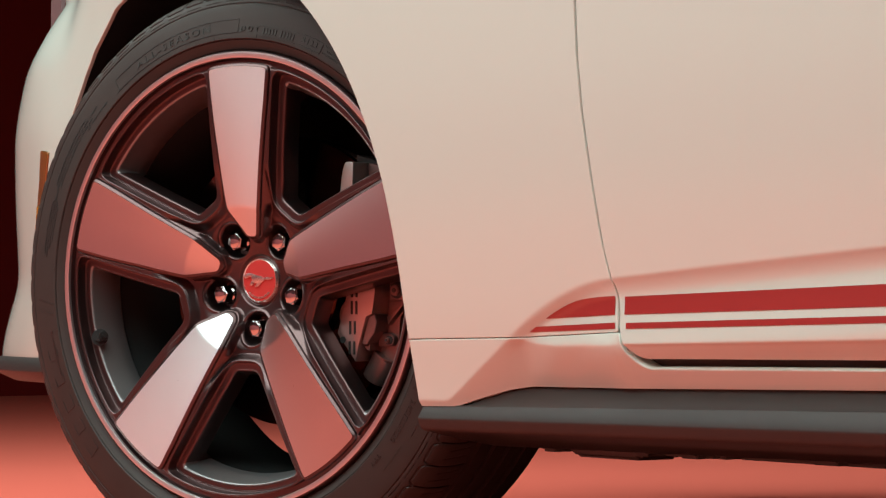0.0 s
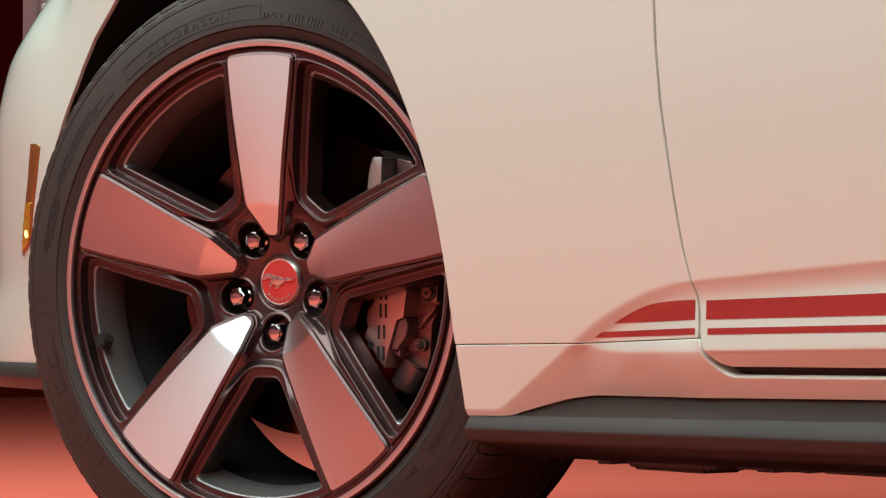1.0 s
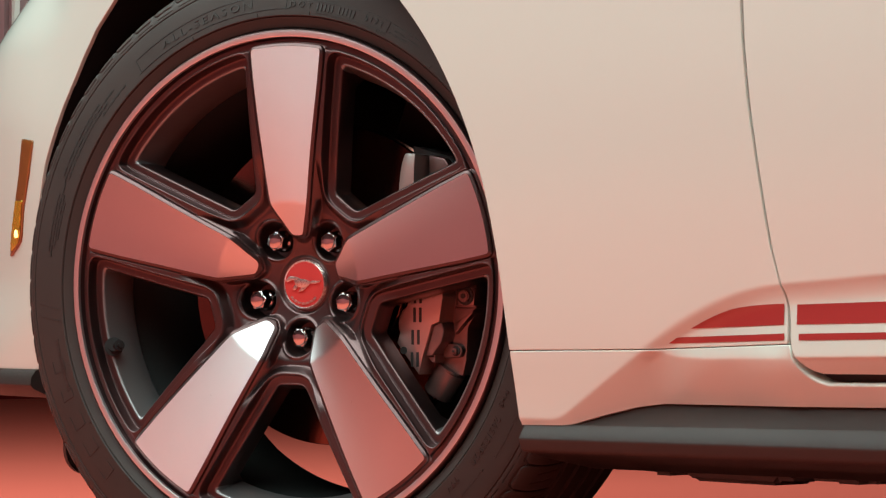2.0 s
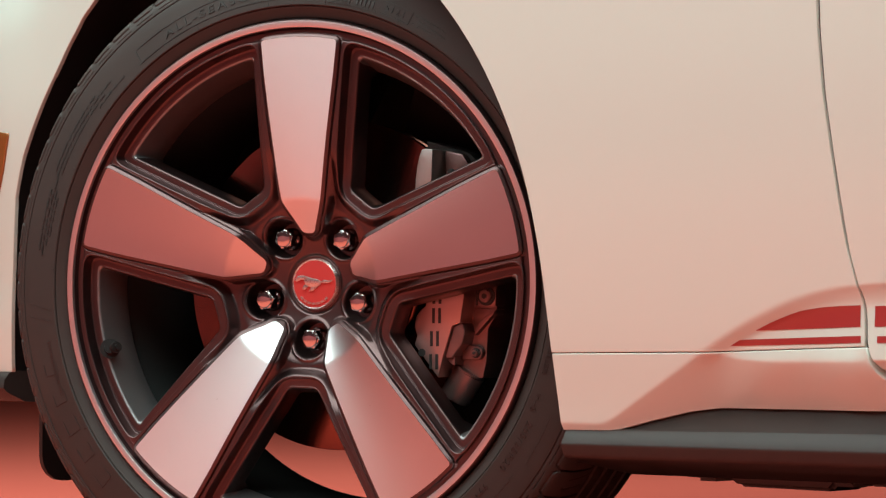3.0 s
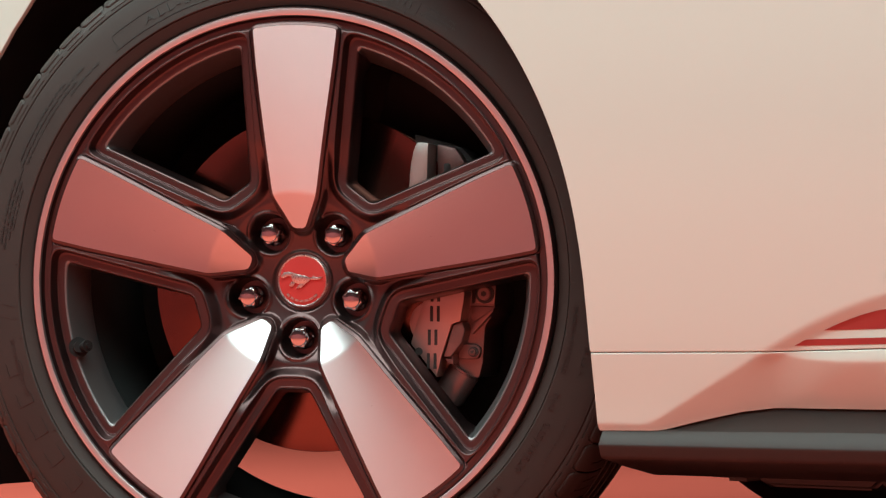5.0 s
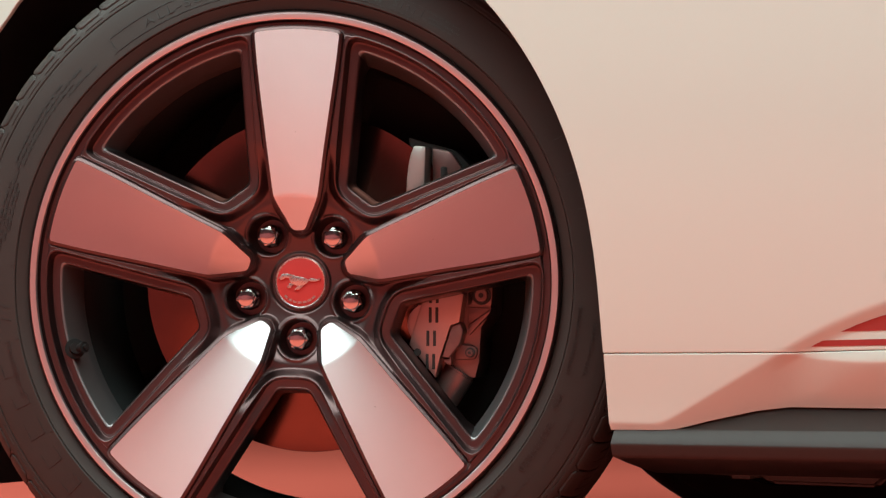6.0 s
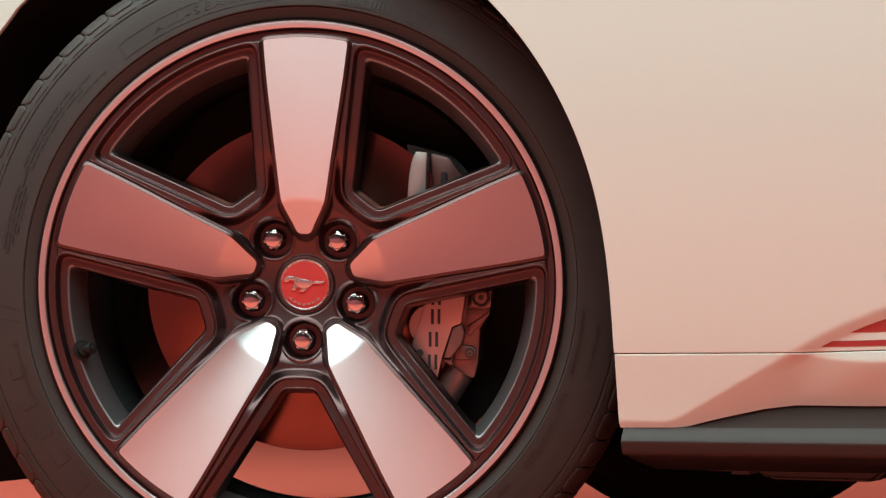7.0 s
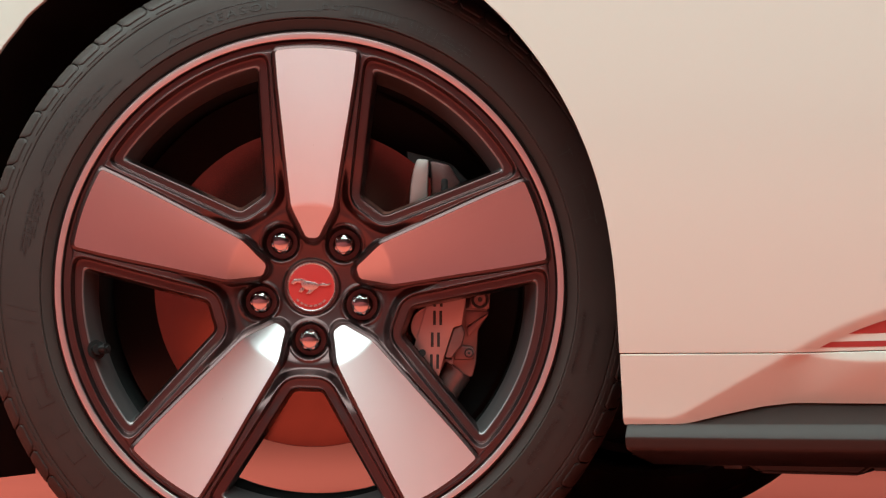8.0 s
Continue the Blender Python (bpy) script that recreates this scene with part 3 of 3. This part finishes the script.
# walls and rounded edges of the five openings
for k in range(5):
    axis = 54 + 72 * k
    rows = []
    p, c = contour(window_dist, .0031, .180, axis, 240)
    ledge_h = face_height(p[:, 0], p[:, 1])
    rows.append(np.column_stack([p, ledge_h - .0003]))
    for lev, sink in ((.0027, -.0002), (.0021, -.0001), (.0016, .0002), (.0011, .0006), (.0007, .0011), (.0004, .0017), (.0001, .0026), (-.0002, .0040)):
        p, c = contour(window_dist, lev, .180, axis, 240)
        rows.append(np.column_stack([p, ledge_h - sink]))
    deep = .58 + .42 * sstep(.222, .233, np.hypot(p[:, 0], p[:, 1]))
    for sink, inset, rmax in ((.012, .0012, .2367), (.025, .0022, .2330), (.0390, .0032, .2292), (.0405, .0036, .2294), (.043, .0040, .2340)):
        w = c + (p - c) * (1 - inset / .08)
        w = w * np.minimum(1, rmax / np.hypot(w[:, 0], w[:, 1]))[:, None]
        rows.append(np.column_stack([w, ledge_h - sink * deep]))
    v, f = ring(rows)
    far_out = np.hypot(rows[9][:, 0], rows[9][:, 1]) > .2315
    for name, flag, mat in (("spoke_wall", False, GLOSS_BLACK), ("rim_wall", True, SATIN)):
        sel = [q for q in f if all(far_out[i // len(rows)] for i in q) == flag]
        used, inv = np.unique(np.array(sel), return_inverse=True)
        part(name, sharp(mesh_of(name, v[used], inv.reshape(-1, 4)), 70), mat, wheel)

# steps between the ledge round each opening and the spokes
for k in range(5):
    rows = []
    for lev, up in ((.0080, -.04), (.0084, .0), (.0094, .0), (.0098, .0), (.0101, .006), (.0104, .035), (.0107, .11), (.0112, .36), (.0117, .66), (.0120, .81), (.0124, .93), (.0128, .985), (.0134, 1.0), (.0142, 1.0), (.0148, .96)):
        p, c = contour(window_dist, lev, .180, 54 + 72 * k, 300)
        r = np.hypot(p[:, 0], p[:, 1])
        B = np.interp(r, RB, BD)
        w, w2 = 1 - sstep(.085, .145, r), 1 - sstep(.10, .15, r)
        top = (B - .0035) * (1 - w) + bowl(r, lev) * w
        low = (B - .0165) * (1 - w2) + .0185 * w2
        rows.append(np.column_stack([p, low + (top - low) * up + .00005]))
    part("spoke_step", mesh_of("spoke_step", *ring(rows)), GLOSS_BLACK, wheel)

# bright spoke faces and the rounded shoulders round them
for k in range(5):
    p, c = contour(face_dist, 0, .150, 90 + 72 * k, 420)
    rows = []
    for q in list(np.linspace(1, .05, 60)) + [.004]:
        w = c + (p - c) * q
        rows.append(np.column_stack([w, base_height(w)]))
    part("spoke_face", mesh_of("spoke_face", *ring(rows)), MACHINED, wheel, "machined bright aluminium spoke face")
    rows = []
    for lev, sink in ((-.0006, .0005), (.0000, .0000), (.0004, .00012), (.0007, .0003), (.0010, .00048), (.0030, .0016), (.0034, .0019), (.0037, .0028), (.0040, .0046), (.0043, .0050), (.0046, .0049)):
        p, c = contour(face_dist, lev, .150, 90 + 72 * k, 420)
        rows.append(np.column_stack([p, base_height(p) - sink]))
    for lev, lift in ((.0051, .00012), (.0056, .00014), (.0060, .00006), (.0064, -.0004)):
        p, c = contour(face_dist, lev, .150, 90 + 72 * k, 420)
        rows.append(np.column_stack([p, face_height(p[:, 0], p[:, 1]) + lift]))
    part("spoke_shoulder", mesh_of("spoke_shoulder", *ring(rows)), GLOSS_BLACK, wheel)

# hub cap with a plain silver badge
lathed("hub_cap", [(.0, -.0035), (.012, -.0036), (.022, -.0039), (.0243, -.0043)], CAP_RED, "red enamel centre cap", 96)
lathed("cap_ring", [(.0243, -.0043), (.0247, -.0038), (.0254, -.0036), (.0259, -.0040), (.0262, -.0055), (.0267, -.0060), (.0271, -.0160)], BADGE, "chrome ring", 96)
streaks = [[(-52, 23), (-27, 28), (13, 23), (41, 10), (28, -5), (8, -17), (-22, -13), (-42, -3)],
           [(-97, 15), (-82, 35), (-57, 38), (-25, 30), (-38, 17), (-65, 19), (-86, 8)],
           [(33, 12), (52, 20), (72, 16), (91, 20), (86, 10), (66, 5), (42, 5)],
           [(-48, -4), (-30, -10), (-44, -28), (-58, -24)],
           [(-8, -14), (22, -8), (-4, -32), (-26, -34)]]
for piece in streaks:
    part("badge", prism([(u * .00023, v * .00023) for u, v in piece[::-1]], -.0017, -.0045, .0004, 2), BADGE, wheel, "plain silver badge streak")
for i in range(7):
    a = radians(-90 + (i - 3) * 14.5)
    bar = [(.0205 * math.cos(a + s * .09) * (1 + t * .055), .0205 * math.sin(a + s * .09) * (1 + t * .055)) for s, t in ((-1, -1), (1, -1), (1, 1), (-1, 1))]
    part("badge_bar", prism(bar, -.0027, -.0042, 0), BADGE, wheel)


def lug_nut():
    """Chrome hexagon with a domed end and a flared seat."""
    bm = bmesh.new()
    n, rings = 48, [(.0118, -.022, 0), (.0118, -.0145, 0), (.0112, -.0125, 0), (.0100, -.0110, 1), (.0101, .0012, 1), (.0095, .0019, .75), (.0087, .0022, 0), (.0084, .0029, 0), (.0078, .0035, 0), (.0058, .0041, 0), (.0034, .0044, 0), (.0005, .0045, 0)]
    loops = []
    for r, d, hexed in rings:
        lp = []
        for i in range(n):
            a = 2 * math.pi * i / n
            k = (a % (math.pi / 3)) - math.pi / 6
            rad = r * ((1 - hexed) + hexed * .93 / math.cos(k))
            lp.append(bm.verts.new((rad * math.cos(a), -d, rad * math.sin(a))))
        loops.append(lp)
    for p, q in zip(loops, loops[1:]):
        for i in range(n):
            bm.faces.new((p[i], p[(i + 1) % n], q[(i + 1) % n], q[i]))
    bm.faces.new(loops[-1])
    me = bpy.data.meshes.new("lug_nut")
    bm.to_mesh(me)
    bm.free()
    return sharp(me, 25)


nut = lug_nut()
for k in range(5):
    a = radians(54 + 72 * k)
    ob = part("lug_nut", nut, CHROME, wheel, "chrome lug nut")
    ob.location = (.05715 * math.cos(a), -.0015, .05715 * math.sin(a))
    ob.rotation_euler = (0, radians(11 * k + 30), 0)

# valve
tip = Matrix.Rotation(radians(SPIN), 4, "Y") @ Vector((-.2159, -.0331, -.0665))
seat = Matrix.Rotation(radians(SPIN), 4, "Y") @ Vector((-.2292, -.0235, -.0688))
ax = Vector((.50, -.84, .15)).normalized()
part("valve_grommet", cylinder(seat + ax * .0058, ax, .0108, .0100, .009, 40, .0042), RUBBER_BLACK, wheel, "black rubber valve grommet")
way = (tip - seat).normalized()
part("valve_stem", cylinder((seat + tip) / 2, way, .0048, .0044, (tip - seat).length, 20), RUBBER_BLACK, wheel, "black rubber valve stem")
part("valve_cap", cylinder(tip, way, .0060, .0056, .010, 28, .0030), RUBBER_BLACK, wheel, "black valve cap")


# ---- tyre ----
def tyre_mesh(blocks=68, per=30):
    bead = [(.2665, .024), (.2702, .031), (.2712, .0332), (.2720, .0376), (.2728, .0388), (.2740, .0396), (.2765, .0409), (.2790, .0423), (.2815, .0438), (.2827, .0445), (.2834, .0448), (.2838, .0437), (.2842, .0437), (.2845, .0454), (.2850, .0460), (.2856, .0463), (.2875, .0461), (.2905, .0457),
            (.2950, .0450), (.3010, .0440), (.3070, .0429), (.3130, .0417), (.3190, .0403), (.3245, .0387), (.3262, .0380), (.3268, .0368), (.3276, .0365), (.3282, .0372)]
    turn = [(.3292, .0371), (.3310, .0364), (.3340, .0349), (.3372, .0325), (.3404, .0292), (.3432, .0251), (.3460, .0201), (.3484, .0147), (.3502, .0088), (.3516, .001), (.3526, -.007), (.3532, -.014), (.3536, -.021)]
    along = np.linspace(0, 1, len(turn))
    fine_r = np.interp(np.linspace(0, 1, 60), along, [p[0] for p in turn])
    fine_d = np.interp(np.linspace(0, 1, 60), along, [p[1] for p in turn])
    tread = []
    for g in (-.030, -.063, -.096, -.129):
        tread += [(.3540, g + .006), (.3540, g + .0045), (.3470, g + .0035), (.3470, g - .0035), (.3540, g - .0045), (.3540, g - .006)]
    back = [(r, -.158 - d) for r, d in (bead + turn)[::-1]]
    n = blocks * per
    i = np.arange(n)
    ph = (i % per) / per
    edge = np.abs(2 * ph - 1)
    rows = []
    for r, d in bead:
        rows.append((np.full(n, r), np.full(n, d), np.zeros(n)))
    for k, (r, d) in enumerate(zip(fine_r, fine_d)):
        q = k / 59
        slope_r, slope_d = (.55, .8) if q < .5 else (.9, .35)
        bowl = .25 + .15 * edge ** 6
        outline = np.abs(q - bowl) < .022
        sipe = (edge > .95) & (q > bowl)
        rib = (np.abs(q - .105) < .012) & (ph > .12) & (ph < .86)
        depth = np.where(sipe, .0034, np.where(outline, .0013, np.where(rib, .0011, 0.0)))
        depth = depth + np.where((np.abs(ph - .36 - .25 * (q - .6)) < .022) & (q > .56) & (q < .92), .0010, 0)
        depth = depth + np.where((np.abs(ph - .70 - .25 * (q - .6)) < .022) & (q > .62) & (q < .95), .0010, 0)
        depth = depth - np.where((q > bowl) & (edge < .95), .0011 * np.clip((q - bowl) / .12, 0, 1) ** .6 * np.clip((.95 - edge) / .2, 0, 1) ** .5, 0)
        depth = depth * (1 - .35 * max(0, (q - .7) / .3))
        rows.append((r - depth * slope_r, d - depth * slope_d, np.full(n, .35 * per * q ** 1.5)))
    for r, d in tread + back:
        rows.append((np.full(n, r), np.full(n, d), np.full(n, .35 * per)))
    v = np.zeros((n, len(rows), 3))
    for j, (r, d, lean) in enumerate(rows):
        a = 2 * math.pi * (i + lean) / n
        v[:, j, 0], v[:, j, 1], v[:, j, 2] = r * np.cos(a), -d, r * np.sin(a)
    return sharp(mesh_of("tyre", v.reshape(-1, 3), grid_faces(n, len(rows), True)), 30)


tyre_data = tyre_mesh()
tyre = part("tyre", tyre_data, RUBBER, wheel, "low-profile black all-season tyre")


TYRE_R = [.2845, .2856, .2875, .2905, .2950, .3010, .3070, .3130, .3190, .3245]
TYRE_D = [.0454, .0463, .0461, .0457, .0450, .0440, .0429, .0417, .0403, .0387]


def on_wall(r):
    return np.interp(r, TYRE_R, TYRE_D)


def wrap_mesh(pts_faces, r0, mid, lift, inward=False):
    """Bends flat outlines (x along, y up) round the sidewall at radius r0, with the middle at angle mid."""
    vs, fs = pts_faces
    out = []
    for x, y, z in vs:
        r = r0 + (y if not inward else -y)
        a = mid - x / r0 if not inward else mid + x / r0
        out.append((r * math.cos(a), -(float(on_wall(r)) + lift * z), r * math.sin(a)))
    return mesh_of("wrapped", out, fs, False)


def text_flat(body_text, size, stretch=1.0, spacing=1.1):
    cu = bpy.data.curves.new("letters", "FONT")
    cu.body, cu.size, cu.align_x, cu.align_y, cu.extrude, cu.space_character = body_text, size, "CENTER", "CENTER", .5, spacing
    cu.resolution_u = 3
    ob = new("letters", cu)
    bpy.context.view_layer.update()
    me = bpy.data.meshes.new_from_object(ob.evaluated_get(bpy.context.evaluated_depsgraph_get()))
    vs = [(p.co.x * stretch, p.co.y, p.co.z) for p in me.vertices]
    fs = [tuple(p.vertices) for p in me.polygons]
    bpy.data.objects.remove(ob)
    bpy.data.curves.remove(cu)
    bpy.data.meshes.remove(me)
    return vs, fs


def bar_flat(w, h, x=0.0, y=0.0, n=None):
    n = n or max(2, int(w / .004))
    vs, fs = [], []
    for i in range(n + 1):
        xx = x - w / 2 + w * i / n
        vs += [(xx, y - h / 2, -.5), (xx, y - h / 2, .5), (xx, y + h / 2, .5), (xx, y + h / 2, -.5)]
    for i in range(n):
        for k in range(3):
            fs.append((4 * i + k, 4 * i + 4 + k, 4 * i + 5 + k, 4 * i + 1 + k))
    fs += [(0, 1, 2, 3), (4 * n + 3, 4 * n + 2, 4 * n + 1, 4 * n)]
    return vs, fs


def join_flat(items):
    vs, fs = [], []
    for a, b in items:
        k = len(vs)
        vs += a
        fs += [tuple(i + k for i in f) for f in b]
    return vs, fs


def moulding(flat, r, deg, lift=.0017, inward=False, label="raised rubber lettering"):
    part("tyre_lettering", wrap_mesh(flat, r, radians(deg - SPIN), lift, inward), LETTER, wheel, label)


moulding(text_flat("ALL-SEASON", .0118, 1.5, 1.3), .3005, 108.5, .0015)
for rad in (.2925, .3085):
    moulding(bar_flat(.207, .0007), rad, 108.0, .0012, label="raised rubber border line")
for deg in (88.6, 127.6):
    moulding(bar_flat(.0007, .016), .3005, deg, .0012, label="raised rubber border line")
moulding(text_flat("DOT", .0088, 1.2, 1.5), .2965, 85.0)
moulding(join_flat([bar_flat(.0022, .0075, -.023 + .0046 * i) for i in range(5)] + [bar_flat(.0022, .0075, .004 + .0046 * i) for i in range(5)] + [bar_flat(.056, .0006, 0, .0062), bar_flat(.056, .0006, 0, -.0062)]), .2955, 76.5, label="raised code bars in a border")
moulding(text_flat("5123", .0095, 1.15, 1.15), .2965, 67.2)
moulding(join_flat([bar_flat(.034, .0006, 0, .0066), bar_flat(.034, .0006, 0, -.0066), bar_flat(.0006, .011, .017)]), .2965, 66.8, label="raised rubber border line")
moulding(text_flat("RADIAL TUBELESS", .0062, 1.15, 1.2), .2915, -11.3)
moulding(text_flat("MADE IN U.S.A.", .0058, 1.1, 1.25), .3075, -12.5)
moulding(text_flat("M+S", .0082, 1.2, 1.1), .2925, -23.5)
moulding(text_flat("265/35R20", .0092, 1.25, 1.15), .2955, -33.0)
moulding(text_flat("99V", .0085, 1.2, 1.15), .2935, -44.5)
rnd = random.Random(5)
# fine print that cannot be read: lines of letter-sized bars in words


def print_line(r, a0, a1, high=.0026, lift=.0013):
    items, x = [], 0.0
    length = abs(radians(a1 - a0)) * r
    while x < length:
        for _ in range(rnd.randint(2, 8)):
            w = rnd.uniform(.0011, .0019)
            items.append(bar_flat(w, high * rnd.uniform(.8, 1.05), x - length / 2 + w / 2, 0, 1))
            x += w + .0008
        x += .0024
    moulding(join_flat(items), r, (a0 + a1) / 2, lift, label="fine raised print bars")


for r, a0, a1 in ((.3100, 140, 157), (.3055, 137, 158), (.3010, 139, 157), (.2965, 133, 141), (.3075, 161, 173), (.3035, 160, 174), (.2995, 162, 172), (.2960, 164, 170)):
    print_line(r, a0, a1)
for r, a0, a1 in ((.3120, -35, -25), (.3080, -44, -38), (.3020, 56, 63), (.2970, 55, 62), (.2930, 57, 63), (.3060, 20, 14)):
    print_line(r, a0, a1, .0022, .0010)
# two slanting lines and a line of script-like bars ahead of the large mark
for deg in (184.5, 187.0):
    vs, fs = bar_flat(.0007, .028)
    moulding(([(x + .32 * y, y, z) for x, y, z in vs], fs), .3055, deg, .0010, label="slanting raised line")
print_line(.2985, 191, 203, .0045, .0009)
# large tyre mark, as plain bars, low on the sidewall
for i, w in enumerate((.014, .015, .016, .012, .013)):
    deg = 222 - i * 6.2
    moulding(join_flat([bar_flat(w, .0012, 0, .0085), bar_flat(w, .0012, 0, -.0085), bar_flat(.0012, .016, -w / 2)]), .3035, deg, .0011, label="plain raised mark bars")
for i, w in enumerate((.012, .012, .014)):
    moulding(join_flat([bar_flat(w, .0012, 0, .007), bar_flat(.0012, .014, 0)]), .3045, 28 - i * 7, .0006, label="plain raised mark bars")
# wear ticks on the bead ring
for deg in (156, 135, 114, 97, 84, 67, 52, 22, 1, -22, -40, 213, 229, 193, 178):
    part("bead_tick", wrap_mesh(bar_flat(.0006, .004), .2875, radians(deg), .0012), LETTER, wheel)

# ---- brake ----
knuckle = new("brake_assembly")
knuckle.parent = car
knuckle.matrix_local = wheel_at
disc_v, disc_f = lathe([(.060, -.034), (.088, -.036), (.092, -.040), (.092, -.056), (.096, -.058), (.1740, -.058), (.1743, -.0584), (.1743, -.066), (.168, -.068), (.168, -.078), (.1735, -.080), (.1735, -.088), (.1725, -.089), (.10, -.089)], 200)
part("brake_disc", sharp(mesh_of("brake_disc", disc_v, disc_f), 30), IRON, knuckle, "plain iron brake disc")
shield = [(.225 * math.cos(radians(a)), .225 * math.sin(radians(a))) for a in range(75, -70, -5)] + [(.07 * math.cos(radians(a)), .07 * math.sin(radians(a))) for a in range(-65, 80, 10)]
part("dust_shield", prism(shield, -.128, -.131, 0), VOID, knuckle, "black brake dust shield")
part("caliper_body", prism([(.190, .04), (.190, -.030), (.180, -.045), (.178, -.080), (.174, -.097), (.153, -.094), (.138, -.092), (.118, -.060), (.112, 0), (.118, .04)], -.042, -.125, .003, 2), CAST, knuckle, "cast grey brake caliper")
# upper caliper split off in a darker colour that gives its shade
part("caliper_back_shade", prism([(.100, .150), (.150, .136), (.185, .100), (.190, .042), (.118, .042), (.110, .08)], -.062, -.125, .003, 2), DARK, knuckle, "upper back of the brake caliper, darkened for its shade")
part("caliper_plate", prism([(.124, -.0186), (.128, .020), (.138, .055), (.158, .050), (.1659, -.0131), (.1617, -.0398), (.1526, -.0429), (.1422, -.0751), (.1374, -.0957), (.1106, -.0623)], -.012, -.045, .0012, 2), PLATE, knuckle, "smooth grey caliper face")
part("caliper_lobe", cylinder((.1285, .030, -.0420), (0, -1, 0), .0225, .0210, .024, 40, .003), PLATE, knuckle, "round caliper piston bulge")
part("caliper_wing", prism([(.1528, -.0436), (.1623, -.0398), (.1655, -.0490), (.1620, -.0615), (.1550, -.0700), (.1507, -.0760), (.1430, -.0756)], -.0160, -.045, .0022, 3), CAST, knuckle, "rounded caliper shoulder beside the face")
part("caliper_wing_foot", prism([(.1432, -.0766), (.1505, -.0768), (.1522, -.0690), (.1526, -.0830), (.1480, -.0820)], -.0200, -.045, .0012, 2), CAST, knuckle, "lower corner of the caliper shoulder")
part("caliper_web", prism([(.1655, -.0245), (.1915, -.0255), (.1670, -.0425)], -.0385, -.06, .0010, 2), CAST, knuckle, "cast caliper web")
part("caliper_strut", prism([(.1670, -.0428), (.1912, -.0262), (.1900, -.0305), (.1688, -.0530)], -.0330, -.06, .0014, 2), CAST, knuckle, "slanting caliper strut")
part("caliper_ear", prism([(.1585, -.0622), (.1716, -.0628), (.1762, -.0662), (.1771, -.0706), (.1745, -.0768), (.1700, -.0779), (.1538, -.0780), (.1540, -.0672)], -.0345, -.06, .0018, 3), CAST, knuckle, "cast caliper ear")
part("caliper_boss", prism([(.1740, -.0040), (.1926, -.0040), (.1912, -.0228), (.1712, -.0217)], -.0340, -.06, .0012, 2), CAST, knuckle, "cast caliper boss")
# solid dark block in place of the shade between face and boss
part("caliper_gap_shade", prism([(.1655, -.0035), (.1725, -.0035), (.1700, -.0222), (.1655, -.0232)], -.0420, -.06, .0008, 2), DARK, knuckle, "dark block for the shaded gap beside the caliper boss")
for u, v, r in ((.1814, -.0125, .0068), (.1697, -.0706, .0036)):
    part("bolt_seat", cylinder((u, .0340, v), (0, -1, 0), r * 1.45, r * 1.4, .003, 28, .0006), DARK, knuckle, "dark bolt seat")
    part("caliper_bolt", cylinder((u, .0310, v), (0, -1, 0), r, r * .92, .006, 28, .001), CAST, knuckle, "caliper bolt head")
    # dark hexagon on the bolt head gives the shade of a socket
    part("bolt_socket_shade", cylinder((u, .0280, v), (0, -1, 0), r * .42, r * .42, .002, 6, 0), DARK, knuckle, "dark hexagon for the shaded bolt socket")
part("cooling_duct", cylinder((.1490, .047, -.1035), (.54, 0, .84), .0165, .0165, .034, 40, .002), CAST, knuckle, "smooth round end of the caliper bridge")
part("duct_collar", cylinder((.1565, .047, -.0890), (.54, 0, .84), .0170, .0170, .0020, 40, .0008), CAST, knuckle, "thin raised collar")
part("caliper_bridge", prism([(.1042, .088), (.1052, .107), (.1066, .119), (.1088, .1298), (.1124, .1395), (.1254, .1385), (.1244, .1215), (.1240, .094)], -.024, -.09, .003, 2), ALU, knuckle, "bare aluminium caliper bridge")
part("caliper_pad", prism([(.1262, .1392), (.1465, .1349), (.1600, .1152), (.1446, .098), (.128, .096)], -.050, -.09, .004, 2), CAST, knuckle, "cast caliper shoulder")
part("bleed_nipple", cylinder((.1422, .034, .1110), (0, -.3, 1), .0040, .0034, .014, 16), DARK, knuckle, "bleed nipple")
# plain bars in place of the lettering on the caliper face
for u0, v0, hgt in ((.1360, -.0180, .005), (.1356, -.0325, .0155), (.1333, -.0560, .0155), (.1325, -.0795, .0155)):
    for off in (-.0034, .0034):
        part("caliper_mark", prism([(u0 + off - .0015, v0 + hgt / 2), (u0 + off + .0015, v0 + hgt / 2), (u0 + off + .0015, v0 - hgt / 2), (u0 + off - .0015, v0 - hgt / 2)], -.0115, -.013, 0), PRINT, knuckle)
part("caliper_mark", cylinder((.1191, .0120, -.0702), (0, -1, 0), .0040, .0040, .001, 24, 0), PRINT, knuckle)

# far front wheel, seen under the car
far = part("wheel", tyre_data, RUBBER, car, "black tyre of the opposite front wheel")
far.matrix_local = pose(-.10, 1.60, HUB_Z - GROUND, 0, 0, 180 + STEER)
far_v, far_f = lathe([(.02, .0), (.10, .01), (.20, .03), (.26, .04), (.27, .03), (.24, -.1), (.25, -.19)], 64)
part("rim", sharp(mesh_of("rim", far_v, far_f), 40), GLOSS_BLACK, far, "gloss black rim")

# end of the headlamp beyond the fender
lamp = part("headlamp", box_mesh(-.985, -.935, .217, .30, .665, .80, .008), MAUVE, body, "mauve-grey headlamp housing end")
part("headlamp_strip", box_mesh(-.934, -.928, .222, .234, .70, .765, .002), ALU, lamp, "bright reflector strip")
